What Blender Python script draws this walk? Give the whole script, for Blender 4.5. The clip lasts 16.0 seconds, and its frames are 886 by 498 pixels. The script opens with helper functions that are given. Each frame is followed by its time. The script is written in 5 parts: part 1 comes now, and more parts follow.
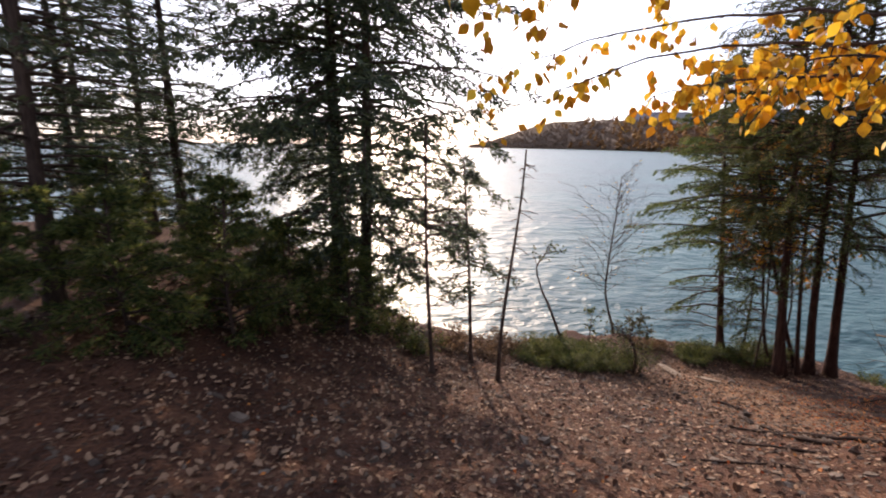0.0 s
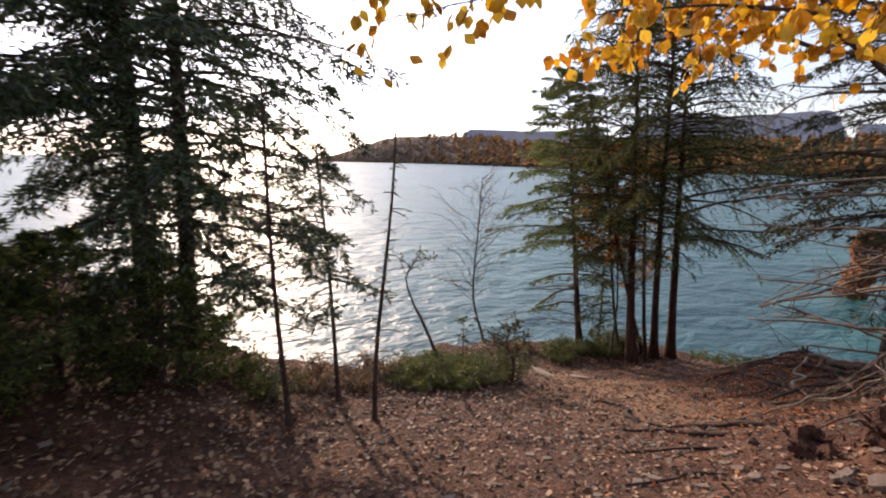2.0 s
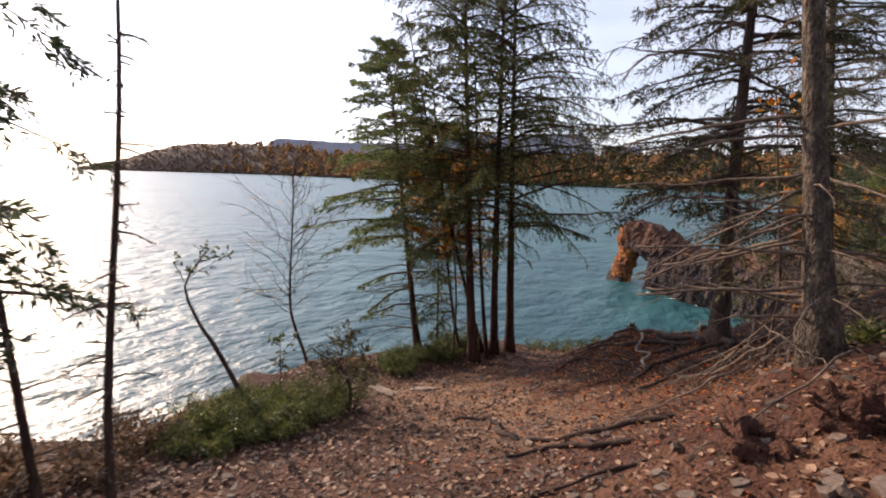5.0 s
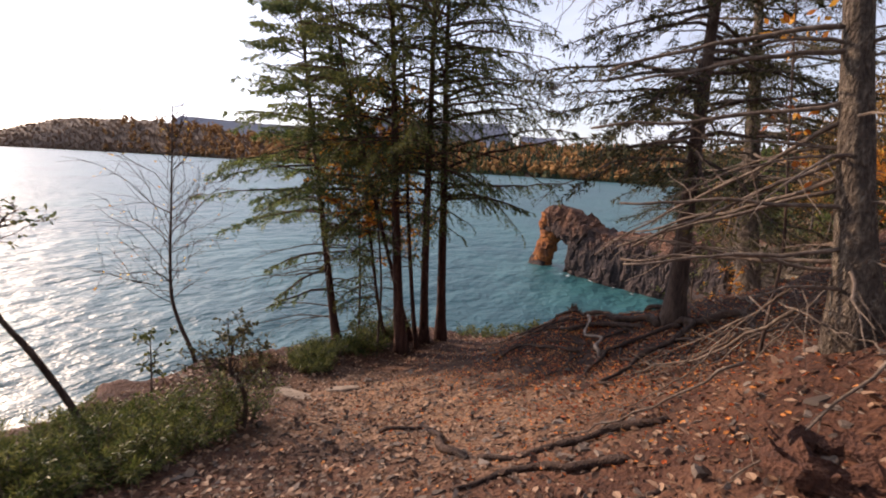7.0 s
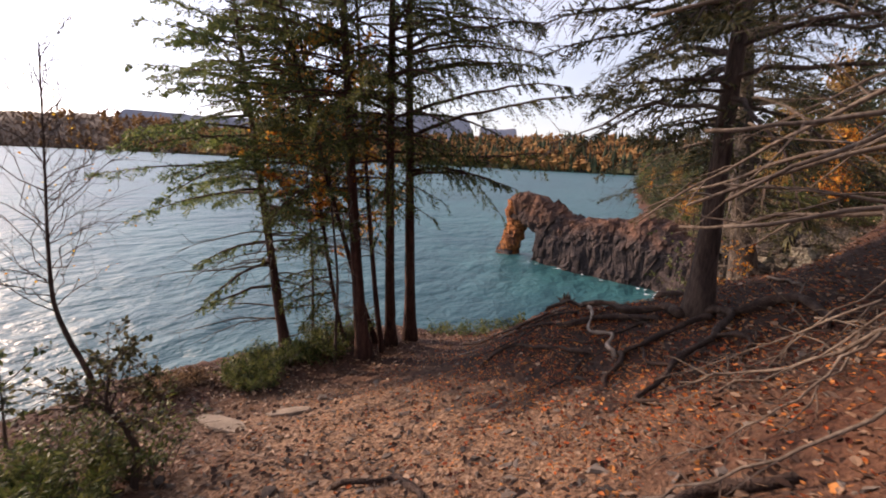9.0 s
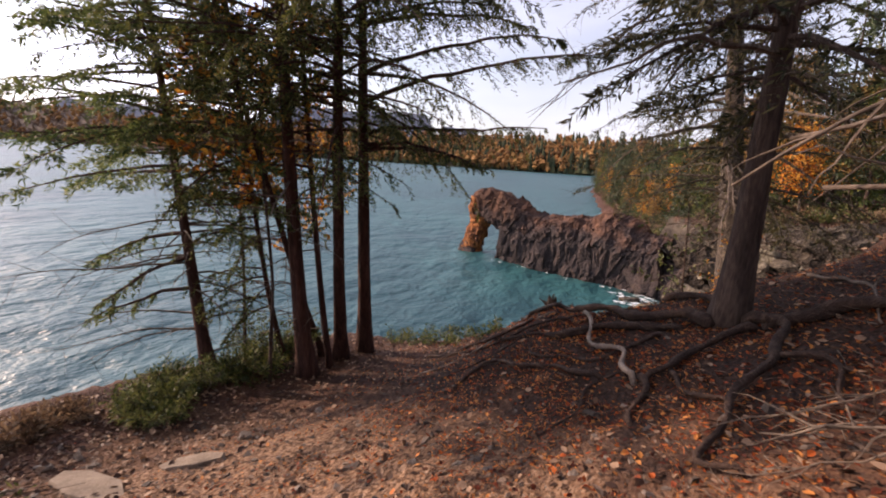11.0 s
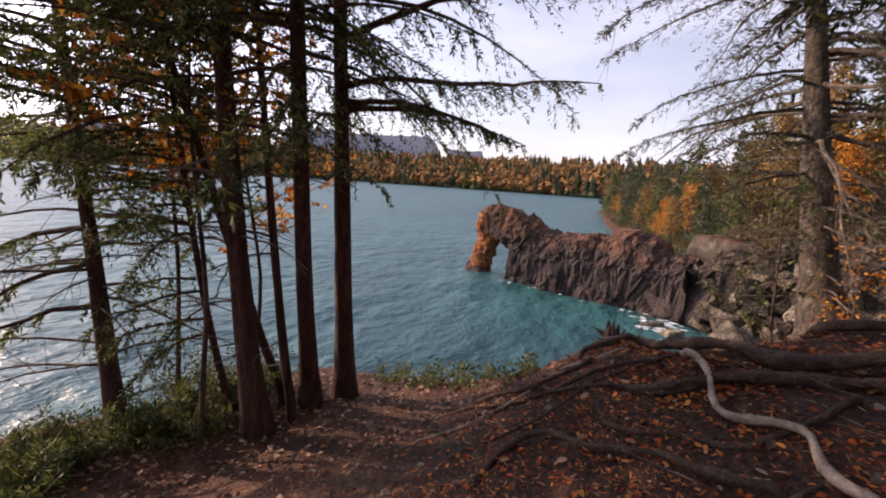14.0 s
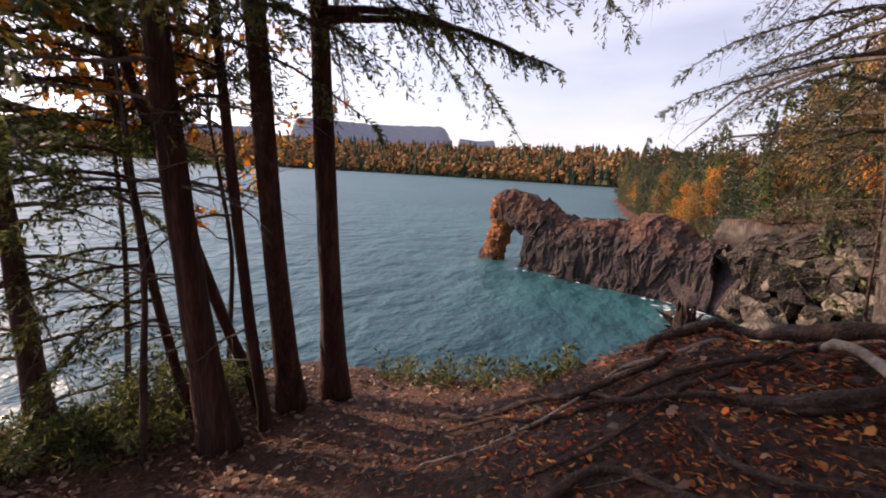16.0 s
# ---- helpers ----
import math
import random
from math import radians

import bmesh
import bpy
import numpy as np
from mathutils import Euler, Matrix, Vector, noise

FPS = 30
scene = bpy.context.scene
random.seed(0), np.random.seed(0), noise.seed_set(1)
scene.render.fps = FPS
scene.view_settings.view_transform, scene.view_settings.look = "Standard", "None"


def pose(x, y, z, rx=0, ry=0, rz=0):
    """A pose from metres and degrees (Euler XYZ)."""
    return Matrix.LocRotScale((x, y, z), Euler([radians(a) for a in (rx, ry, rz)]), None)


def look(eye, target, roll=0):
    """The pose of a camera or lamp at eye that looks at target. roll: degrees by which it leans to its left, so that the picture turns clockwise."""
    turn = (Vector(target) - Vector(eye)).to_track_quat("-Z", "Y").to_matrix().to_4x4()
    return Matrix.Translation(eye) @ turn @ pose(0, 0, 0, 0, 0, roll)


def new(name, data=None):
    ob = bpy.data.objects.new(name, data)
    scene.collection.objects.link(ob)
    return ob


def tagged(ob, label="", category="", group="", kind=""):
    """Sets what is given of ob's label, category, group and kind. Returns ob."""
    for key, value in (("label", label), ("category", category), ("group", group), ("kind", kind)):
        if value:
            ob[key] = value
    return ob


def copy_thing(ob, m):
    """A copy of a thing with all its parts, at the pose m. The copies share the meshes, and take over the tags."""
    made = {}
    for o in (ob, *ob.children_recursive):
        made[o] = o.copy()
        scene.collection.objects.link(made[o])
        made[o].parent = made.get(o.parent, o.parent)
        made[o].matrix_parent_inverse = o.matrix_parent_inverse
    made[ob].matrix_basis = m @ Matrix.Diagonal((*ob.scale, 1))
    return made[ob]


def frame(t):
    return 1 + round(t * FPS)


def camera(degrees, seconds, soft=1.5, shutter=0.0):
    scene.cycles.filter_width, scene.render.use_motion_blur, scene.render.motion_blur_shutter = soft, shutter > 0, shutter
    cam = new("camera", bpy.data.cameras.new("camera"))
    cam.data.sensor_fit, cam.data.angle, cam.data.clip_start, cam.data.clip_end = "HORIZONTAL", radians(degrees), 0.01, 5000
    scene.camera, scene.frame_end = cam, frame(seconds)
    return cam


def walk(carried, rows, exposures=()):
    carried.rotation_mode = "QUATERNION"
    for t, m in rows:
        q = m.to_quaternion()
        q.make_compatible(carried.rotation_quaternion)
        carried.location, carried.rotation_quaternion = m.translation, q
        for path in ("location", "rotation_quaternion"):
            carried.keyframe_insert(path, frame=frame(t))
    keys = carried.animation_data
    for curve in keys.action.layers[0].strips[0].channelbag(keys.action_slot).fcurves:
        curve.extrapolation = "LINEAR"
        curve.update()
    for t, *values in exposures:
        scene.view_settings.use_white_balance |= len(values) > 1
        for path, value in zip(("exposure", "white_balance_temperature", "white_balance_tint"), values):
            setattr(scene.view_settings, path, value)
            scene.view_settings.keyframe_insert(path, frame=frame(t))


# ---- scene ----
cam = camera(87.0, 16.0, soft=1.9, shutter=0.5)
METRES, EYE, TILT, LEAN, TURN = 11.0, 1.6, -12.75, -0.5, 0.0
ROWS = [
    (0.0, 0.0, 0.0, 0.0, -0.0, 0.0, -0.0),
    (0.5, -0.0049, 0.0311, 0.0011, -4.64, 0.16, 0.89),
    (1.0, -0.0057, 0.0597, -0.0008, -8.96, 0.56, 1.79),
    (1.5, -0.0047, 0.0867, -0.0016, -13.39, 0.78, 2.66),
    (2.0, -0.0033, 0.1176, -0.0056, -17.95, 1.09, 3.61),
    (2.5, 0.0017, 0.1476, -0.0088, -22.28, 1.21, 4.45),
    (3.0, 0.009, 0.176, -0.0111, -26.54, 1.26, 5.26),
    (3.5, 0.0203, 0.206, -0.0188, -30.47, 1.67, 6.03),
    (4.0, 0.0302, 0.2319, -0.0231, -34.01, 1.52, 6.58),
    (6.5, 0.12, 0.3645, -0.047, -47.73, -1.92, 7.33),
    (7.0, 0.1385, 0.385, -0.0517, -49.77, -2.51, 7.24),
    (7.5, 0.1622, 0.4073, -0.0553, -50.97, -3.16, 7.57),
    (8.0, 0.1886, 0.4333, -0.0605, -52.04, -3.54, 7.95),
    (10.5, 0.3151, 0.5429, -0.0824, -57.98, -4.73, 8.42),
    (11.0, 0.3422, 0.5604, -0.0862, -59.19, -4.94, 8.09),
    (11.5, 0.365, 0.581, -0.0899, -60.53, -5.01, 7.9),
    (12.0, 0.3894, 0.6022, -0.0932, -61.43, -5.02, 7.8),
    (12.5, 0.4155, 0.6225, -0.0978, -61.89, -4.46, 7.57),
    (13.0, 0.441, 0.6454, -0.1079, -61.84, -3.12, 7.73),
    (13.5, 0.4686, 0.6579, -0.1128, -60.5, -2.39, 7.81),
    (14.0, 0.4956, 0.663, -0.117, -58.52, -2.18, 7.68),
    (14.5, 0.5192, 0.6751, -0.1251, -57.18, -2.03, 7.77),
    (15.0, 0.5411, 0.6898, -0.1317, -56.54, -2.35, 7.9),
    (15.5, 0.5622, 0.704, -0.1376, -56.45, -2.77, 7.96),
    (16.0, 0.582, 0.7207, -0.1428, -57.04, -3.14, 7.95),
]
walk(cam, [(t, pose(0, 0, EYE, TILT, LEAN, TURN) @ pose(METRES * x, METRES * y, METRES * z, 90 + pitch, roll, yaw)) for t, x, y, z, yaw, pitch, roll in ROWS],
     exposures=((0.0, 0.35, 7300, 23), (4.0, 0.4, 7300, 23), (8.0, 0.44, 7500, 26), (16.0, 0.44, 7600, 31)))

# ---- light ----
SUN_AZ, SUN_EL = radians(-6.0), radians(21.0)
world = bpy.data.worlds.new("world")
scene.world = world
world.use_nodes = True
wn, wl = world.node_tree.nodes, world.node_tree.links
sky = wn.new("ShaderNodeTexSky")
sky.sky_type, sky.sun_disc = "NISHITA", False
sky.sun_elevation, sky.sun_rotation = SUN_EL, SUN_AZ
sky.air_density, sky.dust_density, sky.ozone_density = 1.0, 0.8, 2.0
wn["Background"].inputs["Strength"].default_value = 0.13
# thin high cloud whitens the sky
where = wn.new("ShaderNodeTexCoord")
spread = wn.new("ShaderNodeMapping")
spread.inputs["Scale"].default_value = (1.2, 1.2, 5.0)
veil = wn.new("ShaderNodeTexNoise")
veil.inputs["Scale"].default_value, veil.inputs["Detail"].default_value = 1.6, 6
thin = wn.new("ShaderNodeMapRange")
thin.inputs["From Min"].default_value, thin.inputs["From Max"].default_value = 0.35, 0.75
thin.inputs["To Min"].default_value, thin.inputs["To Max"].default_value = 0.3, 0.75
cloud = wn.new("ShaderNodeMix")
cloud.data_type = "RGBA"
# the veil is brighter towards the sun
toward = wn.new("ShaderNodeVectorMath")
toward.operation = "DOT_PRODUCT"
toward.inputs[1].default_value = (math.sin(SUN_AZ) * math.cos(SUN_EL), math.cos(SUN_AZ) * math.cos(SUN_EL), math.sin(SUN_EL))
front = wn.new("ShaderNodeMath")
front.operation, front.inputs[1].default_value = "MAXIMUM", 0.0
halo = wn.new("ShaderNodeMath")
halo.operation, halo.inputs[1].default_value = "POWER", 3.6
gain = wn.new("ShaderNodeMath")
gain.operation, gain.inputs[1].default_value, gain.inputs[2].default_value = "MULTIPLY_ADD", 3.3, 1.0
bright = wn.new("ShaderNodeVectorMath")
bright.operation = "SCALE"
bright.inputs[0].default_value = (5.6, 6.7, 8.5)
wl.new(where.outputs["Generated"], toward.inputs[0])
wl.new(toward.outputs["Value"], front.inputs[0])
wl.new(front.outputs[0], halo.inputs[0])
wl.new(halo.outputs[0], gain.inputs[0])
wl.new(gain.outputs[0], bright.inputs["Scale"])
wl.new(bright.outputs["Vector"], cloud.inputs["B"])
wl.new(where.outputs["Generated"], spread.inputs["Vector"])
wl.new(spread.outputs["Vector"], veil.inputs["Vector"])
wl.new(veil.outputs["Fac"], thin.inputs["Value"])
wl.new(thin.outputs["Result"], cloud.inputs["Factor"])
wl.new(sky.outputs["Color"], cloud.inputs["A"])
wl.new(cloud.outputs["Result"], wn["Background"].inputs["Color"])
sun_data = bpy.data.lights.new("sun", "SUN")
sun_data.energy, sun_data.angle, sun_data.color = 4.6, radians(0.6), (1.0, 0.86, 0.68)
sun = new("sun", sun_data)
sun_from = Vector((math.sin(SUN_AZ) * math.cos(SUN_EL), math.cos(SUN_AZ) * math.cos(SUN_EL), math.sin(SUN_EL)))
sun.matrix_world = look(sun_from * 50, (0, 0, 0))
WATER = -8.1


# ---- materials ----
def material(name, colours, scale=4.0, fine=40.0, rough=0.85, bump=0.3, fine_bump=0.3, stretch=(1, 1, 1), depth=0.03, island=0.0, translucent=0.0, specular=0.3, random_object=0.0):
    """Colours along a ramp driven by coarse and fine noise, with relief from both."""
    m = bpy.data.materials.new(name)
    m.use_nodes = True
    n, l = m.node_tree.nodes, m.node_tree.links
    b = n["Principled BSDF"]
    geo = n.new("ShaderNodeNewGeometry")
    mp = n.new("ShaderNodeMapping")
    mp.inputs["Scale"].default_value = stretch
    l.new(geo.outputs["Position"], mp.inputs["Vector"])
    a, f = n.new("ShaderNodeTexNoise"), n.new("ShaderNodeTexNoise")
    a.inputs["Scale"].default_value, f.inputs["Scale"].default_value = scale, fine
    a.inputs["Detail"].default_value, f.inputs["Detail"].default_value = 5, 4
    for t in (a, f):
        l.new(mp.outputs["Vector"], t.inputs["Vector"])
    mix = n.new("ShaderNodeMath")
    mix.operation = "MULTIPLY_ADD"
    l.new(f.outputs["Fac"], mix.inputs[0])
    mix.inputs[1].default_value = 0.45
    half = n.new("ShaderNodeMath")
    half.operation = "MULTIPLY"
    half.inputs[1].default_value = 0.55
    l.new(a.outputs["Fac"], half.inputs[0])
    l.new(half.outputs[0], mix.inputs[2])
    fac = mix.outputs[0]
    if island or random_object:
        extra = n.new("ShaderNodeMath")
        extra.operation = "MULTIPLY_ADD"
        if island:
            l.new(geo.outputs["Random Per Island"], extra.inputs[0])
        else:
            info = n.new("ShaderNodeObjectInfo")
            l.new(info.outputs["Random"], extra.inputs[0])
        extra.inputs[1].default_value = island or random_object
        shift = n.new("ShaderNodeMath")
        shift.operation = "SUBTRACT"
        l.new(fac, shift.inputs[0])
        shift.inputs[1].default_value = (island or random_object) / 2
        l.new(shift.outputs[0], extra.inputs[2])
        fac = extra.outputs[0]
    ramp = n.new("ShaderNodeValToRGB")
    l.new(fac, ramp.inputs["Fac"])
    e = ramp.color_ramp.elements
    while len(e) < len(colours):
        e.new(0.5)
    for k, c in enumerate(colours):
        e[k].position = 0.3 + 0.4 * k / max(1, len(colours) - 1)
        e[k].color = (*c, 1)
    l.new(ramp.outputs["Color"], b.inputs["Base Color"])
    b.inputs["Roughness"].default_value = rough
    b.inputs["Specular IOR Level"].default_value = specular
    if bump or fine_bump:
        total = n.new("ShaderNodeMath")
        total.operation = "MULTIPLY_ADD"
        l.new(f.outputs["Fac"], total.inputs[0])
        total.inputs[1].default_value = fine_bump
        up = n.new("ShaderNodeMath")
        up.operation = "MULTIPLY"
        up.inputs[1].default_value = bump
        l.new(a.outputs["Fac"], up.inputs[0])
        l.new(up.outputs[0], total.inputs[2])
        bp = n.new("ShaderNodeBump")
        bp.inputs["Distance"].default_value = depth
        l.new(total.outputs[0], bp.inputs["Height"])
        l.new(bp.outputs["Normal"], b.inputs["Normal"])
    if translucent:
        tr = n.new("ShaderNodeBsdfTranslucent")
        l.new(ramp.outputs["Color"], tr.inputs["Color"])
        mx = n.new("ShaderNodeMixShader")
        mx.inputs["Fac"].default_value = translucent
        l.new(b.outputs["BSDF"], mx.inputs[1])
        l.new(tr.outputs["BSDF"], mx.inputs[2])
        l.new(mx.outputs["Shader"], n["Material Output"].inputs["Surface"])
    return m


def add_rock_faces(m, colours, low=0.42, high=0.6):
    """Bare rock shows where the surface is steep."""
    n, l = m.node_tree.nodes, m.node_tree.links
    b = n["Principled BSDF"]
    old = b.inputs["Base Color"].links[0].from_socket
    geo = n.new("ShaderNodeNewGeometry")
    sep = n.new("ShaderNodeSeparateXYZ")
    l.new(geo.outputs["True Normal"], sep.inputs[0])
    rng_node = n.new("ShaderNodeMapRange")
    rng_node.inputs["From Min"].default_value, rng_node.inputs["From Max"].default_value = low, high
    l.new(sep.outputs["Z"], rng_node.inputs["Value"])
    t = n.new("ShaderNodeTexNoise")
    t.inputs["Scale"].default_value, t.inputs["Detail"].default_value = 1.4, 8
    l.new(geo.outputs["Position"], t.inputs["Vector"])
    ramp = n.new("ShaderNodeValToRGB")
    e = ramp.color_ramp.elements
    while len(e) < len(colours):
        e.new(0.5)
    for k, c in enumerate(colours):
        e[k].position, e[k].color = 0.35 + 0.3 * k / (len(colours) - 1), (*c, 1)
    l.new(t.outputs["Fac"], ramp.inputs["Fac"])
    mix = n.new("ShaderNodeMix")
    mix.data_type = "RGBA"
    l.new(rng_node.outputs["Result"], mix.inputs["Factor"])
    l.new(ramp.outputs["Color"], mix.inputs["A"])
    l.new(old, mix.inputs["B"])
    l.new(mix.outputs["Result"], b.inputs["Base Color"])


DIRT = material("dirt", [(0.018, 0.0065, 0.004), (0.053, 0.02, 0.0115), (0.102, 0.044, 0.025), (0.17, 0.085, 0.05)], 1.6, 26, 0.95, 0.6, 1.0, depth=0.05)
add_rock_faces(DIRT, [(0.025, 0.019, 0.015), (0.07, 0.055, 0.042), (0.15, 0.12, 0.088)])


def add_sunlit_worn_path(m, centre, size, colours):
    """Bare, dustier gravelly earth worn by feet, with sunlight painted into its paler colour."""
    n, l = m.node_tree.nodes, m.node_tree.links
    b = n["Principled BSDF"]
    old = b.inputs["Base Color"].links[0].from_socket
    geo = n.new("ShaderNodeNewGeometry")
    mp = n.new("ShaderNodeMapping")
    mp.vector_type = "TEXTURE"
    mp.inputs["Location"].default_value = (*centre, 0)
    mp.inputs["Rotation"].default_value = (0, 0, radians(-20))
    mp.inputs["Scale"].default_value = (*size, 1000)
    l.new(geo.outputs["Position"], mp.inputs["Vector"])
    far = n.new("ShaderNodeVectorMath")
    far.operation = "LENGTH"
    l.new(mp.outputs["Vector"], far.inputs[0])
    t = n.new("ShaderNodeTexNoise")
    t.inputs["Scale"].default_value, t.inputs["Detail"].default_value = 1.8, 6
    l.new(geo.outputs["Position"], t.inputs["Vector"])
    rag = n.new("ShaderNodeMath")
    rag.operation, rag.inputs[1].default_value = "MULTIPLY_ADD", 1.3
    l.new(t.outputs["Fac"], rag.inputs[0])
    l.new(far.outputs["Value"], rag.inputs[2])
    zone = n.new("ShaderNodeMapRange")
    zone.inputs["From Min"].default_value, zone.inputs["From Max"].default_value = 1.9, 1.15
    l.new(rag.outputs[0], zone.inputs["Value"])
    fine = n.new("ShaderNodeTexNoise")
    fine.inputs["Scale"].default_value, fine.inputs["Detail"].default_value = 24, 5
    l.new(geo.outputs["Position"], fine.inputs["Vector"])
    ramp = n.new("ShaderNodeValToRGB")
    e = ramp.color_ramp.elements
    e.new(0.5)
    for k, c in enumerate(colours):
        e[k].position, e[k].color = (0.33, 0.5, 0.68)[k], (*c, 1)
    l.new(fine.outputs["Fac"], ramp.inputs["Fac"])
    mix = n.new("ShaderNodeMix")
    mix.data_type = "RGBA"
    l.new(zone.outputs["Result"], mix.inputs["Factor"])
    l.new(old, mix.inputs["A"])
    l.new(ramp.outputs["Color"], mix.inputs["B"])
    l.new(mix.outputs["Result"], b.inputs["Base Color"])


# tan worn gravel, lightened further for the sun on it
add_sunlit_worn_path(DIRT, (6.0, 7.8), (1.9, 2.8), ((0.065, 0.032, 0.019), (0.2, 0.108, 0.062), (0.34, 0.21, 0.135)))


def add_root_shade(m, centre, size, colours):
    """Tree shade painted into the dark mould round the roots, with a ragged edge."""
    n, l = m.node_tree.nodes, m.node_tree.links
    b = n["Principled BSDF"]
    old = b.inputs["Base Color"].links[0].from_socket
    geo = n.new("ShaderNodeNewGeometry")
    mp = n.new("ShaderNodeMapping")
    mp.vector_type = "TEXTURE"
    mp.inputs["Location"].default_value = (*centre, 0)
    mp.inputs["Rotation"].default_value = (0, 0, radians(-15))
    mp.inputs["Scale"].default_value = (*size, 1000)
    l.new(geo.outputs["Position"], mp.inputs["Vector"])
    far = n.new("ShaderNodeVectorMath")
    far.operation = "LENGTH"
    l.new(mp.outputs["Vector"], far.inputs[0])
    t = n.new("ShaderNodeTexNoise")
    t.inputs["Scale"].default_value, t.inputs["Detail"].default_value = 2.2, 7
    l.new(geo.outputs["Position"], t.inputs["Vector"])
    rag = n.new("ShaderNodeMath")
    rag.operation, rag.inputs[1].default_value = "MULTIPLY_ADD", 1.4
    l.new(t.outputs["Fac"], rag.inputs[0])
    l.new(far.outputs["Value"], rag.inputs[2])
    zone = n.new("ShaderNodeMapRange")
    zone.inputs["From Min"].default_value, zone.inputs["From Max"].default_value = 1.85, 1.35
    l.new(rag.outputs[0], zone.inputs["Value"])
    fine = n.new("ShaderNodeTexNoise")
    fine.inputs["Scale"].default_value, fine.inputs["Detail"].default_value = 30, 6
    l.new(geo.outputs["Position"], fine.inputs["Vector"])
    ramp = n.new("ShaderNodeValToRGB")
    e = ramp.color_ramp.elements
    e.new(0.5)
    for k, c in enumerate(colours):
        e[k].position, e[k].color = (0.35, 0.52, 0.7)[k], (*c, 1)
    l.new(fine.outputs["Fac"], ramp.inputs["Fac"])
    mix = n.new("ShaderNodeMix")
    mix.data_type = "RGBA"
    l.new(zone.outputs["Result"], mix.inputs["Factor"])
    l.new(old, mix.inputs["A"])
    l.new(ramp.outputs["Color"], mix.inputs["B"])
    l.new(mix.outputs["Result"], b.inputs["Base Color"])


# shade of the trees put into the earth colour round the roots
add_root_shade(DIRT, (8.95, 6.3), (2.6, 3.7), ((0.013, 0.006, 0.004), (0.036, 0.016, 0.01), (0.075, 0.034, 0.02)))
ROCK = material("rock", [(0.018, 0.013, 0.01), (0.058, 0.044, 0.033), (0.14, 0.112, 0.08), (0.3, 0.25, 0.175)], 1.7, 9, 0.95, 1.0, 1.0, depth=0.22, random_object=0.3)
DIKE = material("dike_rock", [(0.012, 0.009, 0.009), (0.032, 0.024, 0.024), (0.06, 0.043, 0.039), (0.12, 0.08, 0.065)], 0.8, 6, 0.95, 1.0, 1.0, depth=0.14)


def add_upper_brown(m, level, blend, colours):
    """The stone is rusty brown above a level and darker below, with a ragged edge."""
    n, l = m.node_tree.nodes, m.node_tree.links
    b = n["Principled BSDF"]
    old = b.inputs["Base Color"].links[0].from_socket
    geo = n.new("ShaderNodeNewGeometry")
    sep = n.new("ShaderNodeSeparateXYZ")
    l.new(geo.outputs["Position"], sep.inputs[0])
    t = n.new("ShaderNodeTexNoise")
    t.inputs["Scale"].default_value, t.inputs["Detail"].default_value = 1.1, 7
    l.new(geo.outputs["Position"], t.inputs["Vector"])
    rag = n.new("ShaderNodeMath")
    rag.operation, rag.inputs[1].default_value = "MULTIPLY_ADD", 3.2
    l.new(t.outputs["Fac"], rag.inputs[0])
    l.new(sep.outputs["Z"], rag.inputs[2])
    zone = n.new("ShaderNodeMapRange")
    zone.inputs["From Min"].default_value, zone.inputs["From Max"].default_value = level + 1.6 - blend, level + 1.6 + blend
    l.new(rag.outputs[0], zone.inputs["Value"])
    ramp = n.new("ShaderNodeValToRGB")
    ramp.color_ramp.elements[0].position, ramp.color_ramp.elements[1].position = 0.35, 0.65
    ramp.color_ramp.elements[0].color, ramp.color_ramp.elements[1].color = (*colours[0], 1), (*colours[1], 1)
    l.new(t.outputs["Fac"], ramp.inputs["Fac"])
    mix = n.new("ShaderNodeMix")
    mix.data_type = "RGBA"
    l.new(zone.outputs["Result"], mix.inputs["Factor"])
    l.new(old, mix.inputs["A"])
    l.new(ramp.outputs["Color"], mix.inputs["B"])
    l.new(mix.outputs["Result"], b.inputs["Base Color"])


add_upper_brown(DIKE, WATER + 3.3, 0.8, ((0.04, 0.019, 0.014), (0.14, 0.066, 0.04)))
# orange rock of the arch leg; its sunlit tone is put into the colour
ORANGE_ROCK = material("sunlit_orange_rock", [(0.05, 0.025, 0.018), (0.17, 0.06, 0.025), (0.36, 0.125, 0.035), (0.32, 0.19, 0.115)], 1.1, 6, 0.95, 1.0, 1.0, depth=0.22)
STONE = material("stone", [(0.05, 0.036, 0.029), (0.11, 0.08, 0.063), (0.19, 0.15, 0.122)], 6, 60, 0.85, 0.5, 0.6, depth=0.01, island=0.4)
SLAB = material("slab_stone", [(0.12, 0.085, 0.062), (0.23, 0.172, 0.128), (0.34, 0.265, 0.2)], 5, 50, 0.9, 0.5, 0.6, depth=0.01)
LITTER = material("leaf_litter", [(0.05, 0.024, 0.015), (0.1, 0.048, 0.027), (0.2, 0.112, 0.067), (0.32, 0.2, 0.13)], 2, 30, 0.7, 0, 0, island=0.75, translucent=0.15)
RED_LITTER = material("red_litter", [(0.075, 0.013, 0.004), (0.25, 0.043, 0.009), (0.44, 0.092, 0.017), (0.5, 0.19, 0.05)], 2, 30, 0.7, 0, 0, island=0.7, translucent=0.2)
BARK = material("dark_bark", [(0.022, 0.014, 0.011), (0.065, 0.041, 0.032), (0.13, 0.088, 0.068)], 9, 45, 0.95, 0.9, 0.7, stretch=(1, 1, 0.22), depth=0.03)
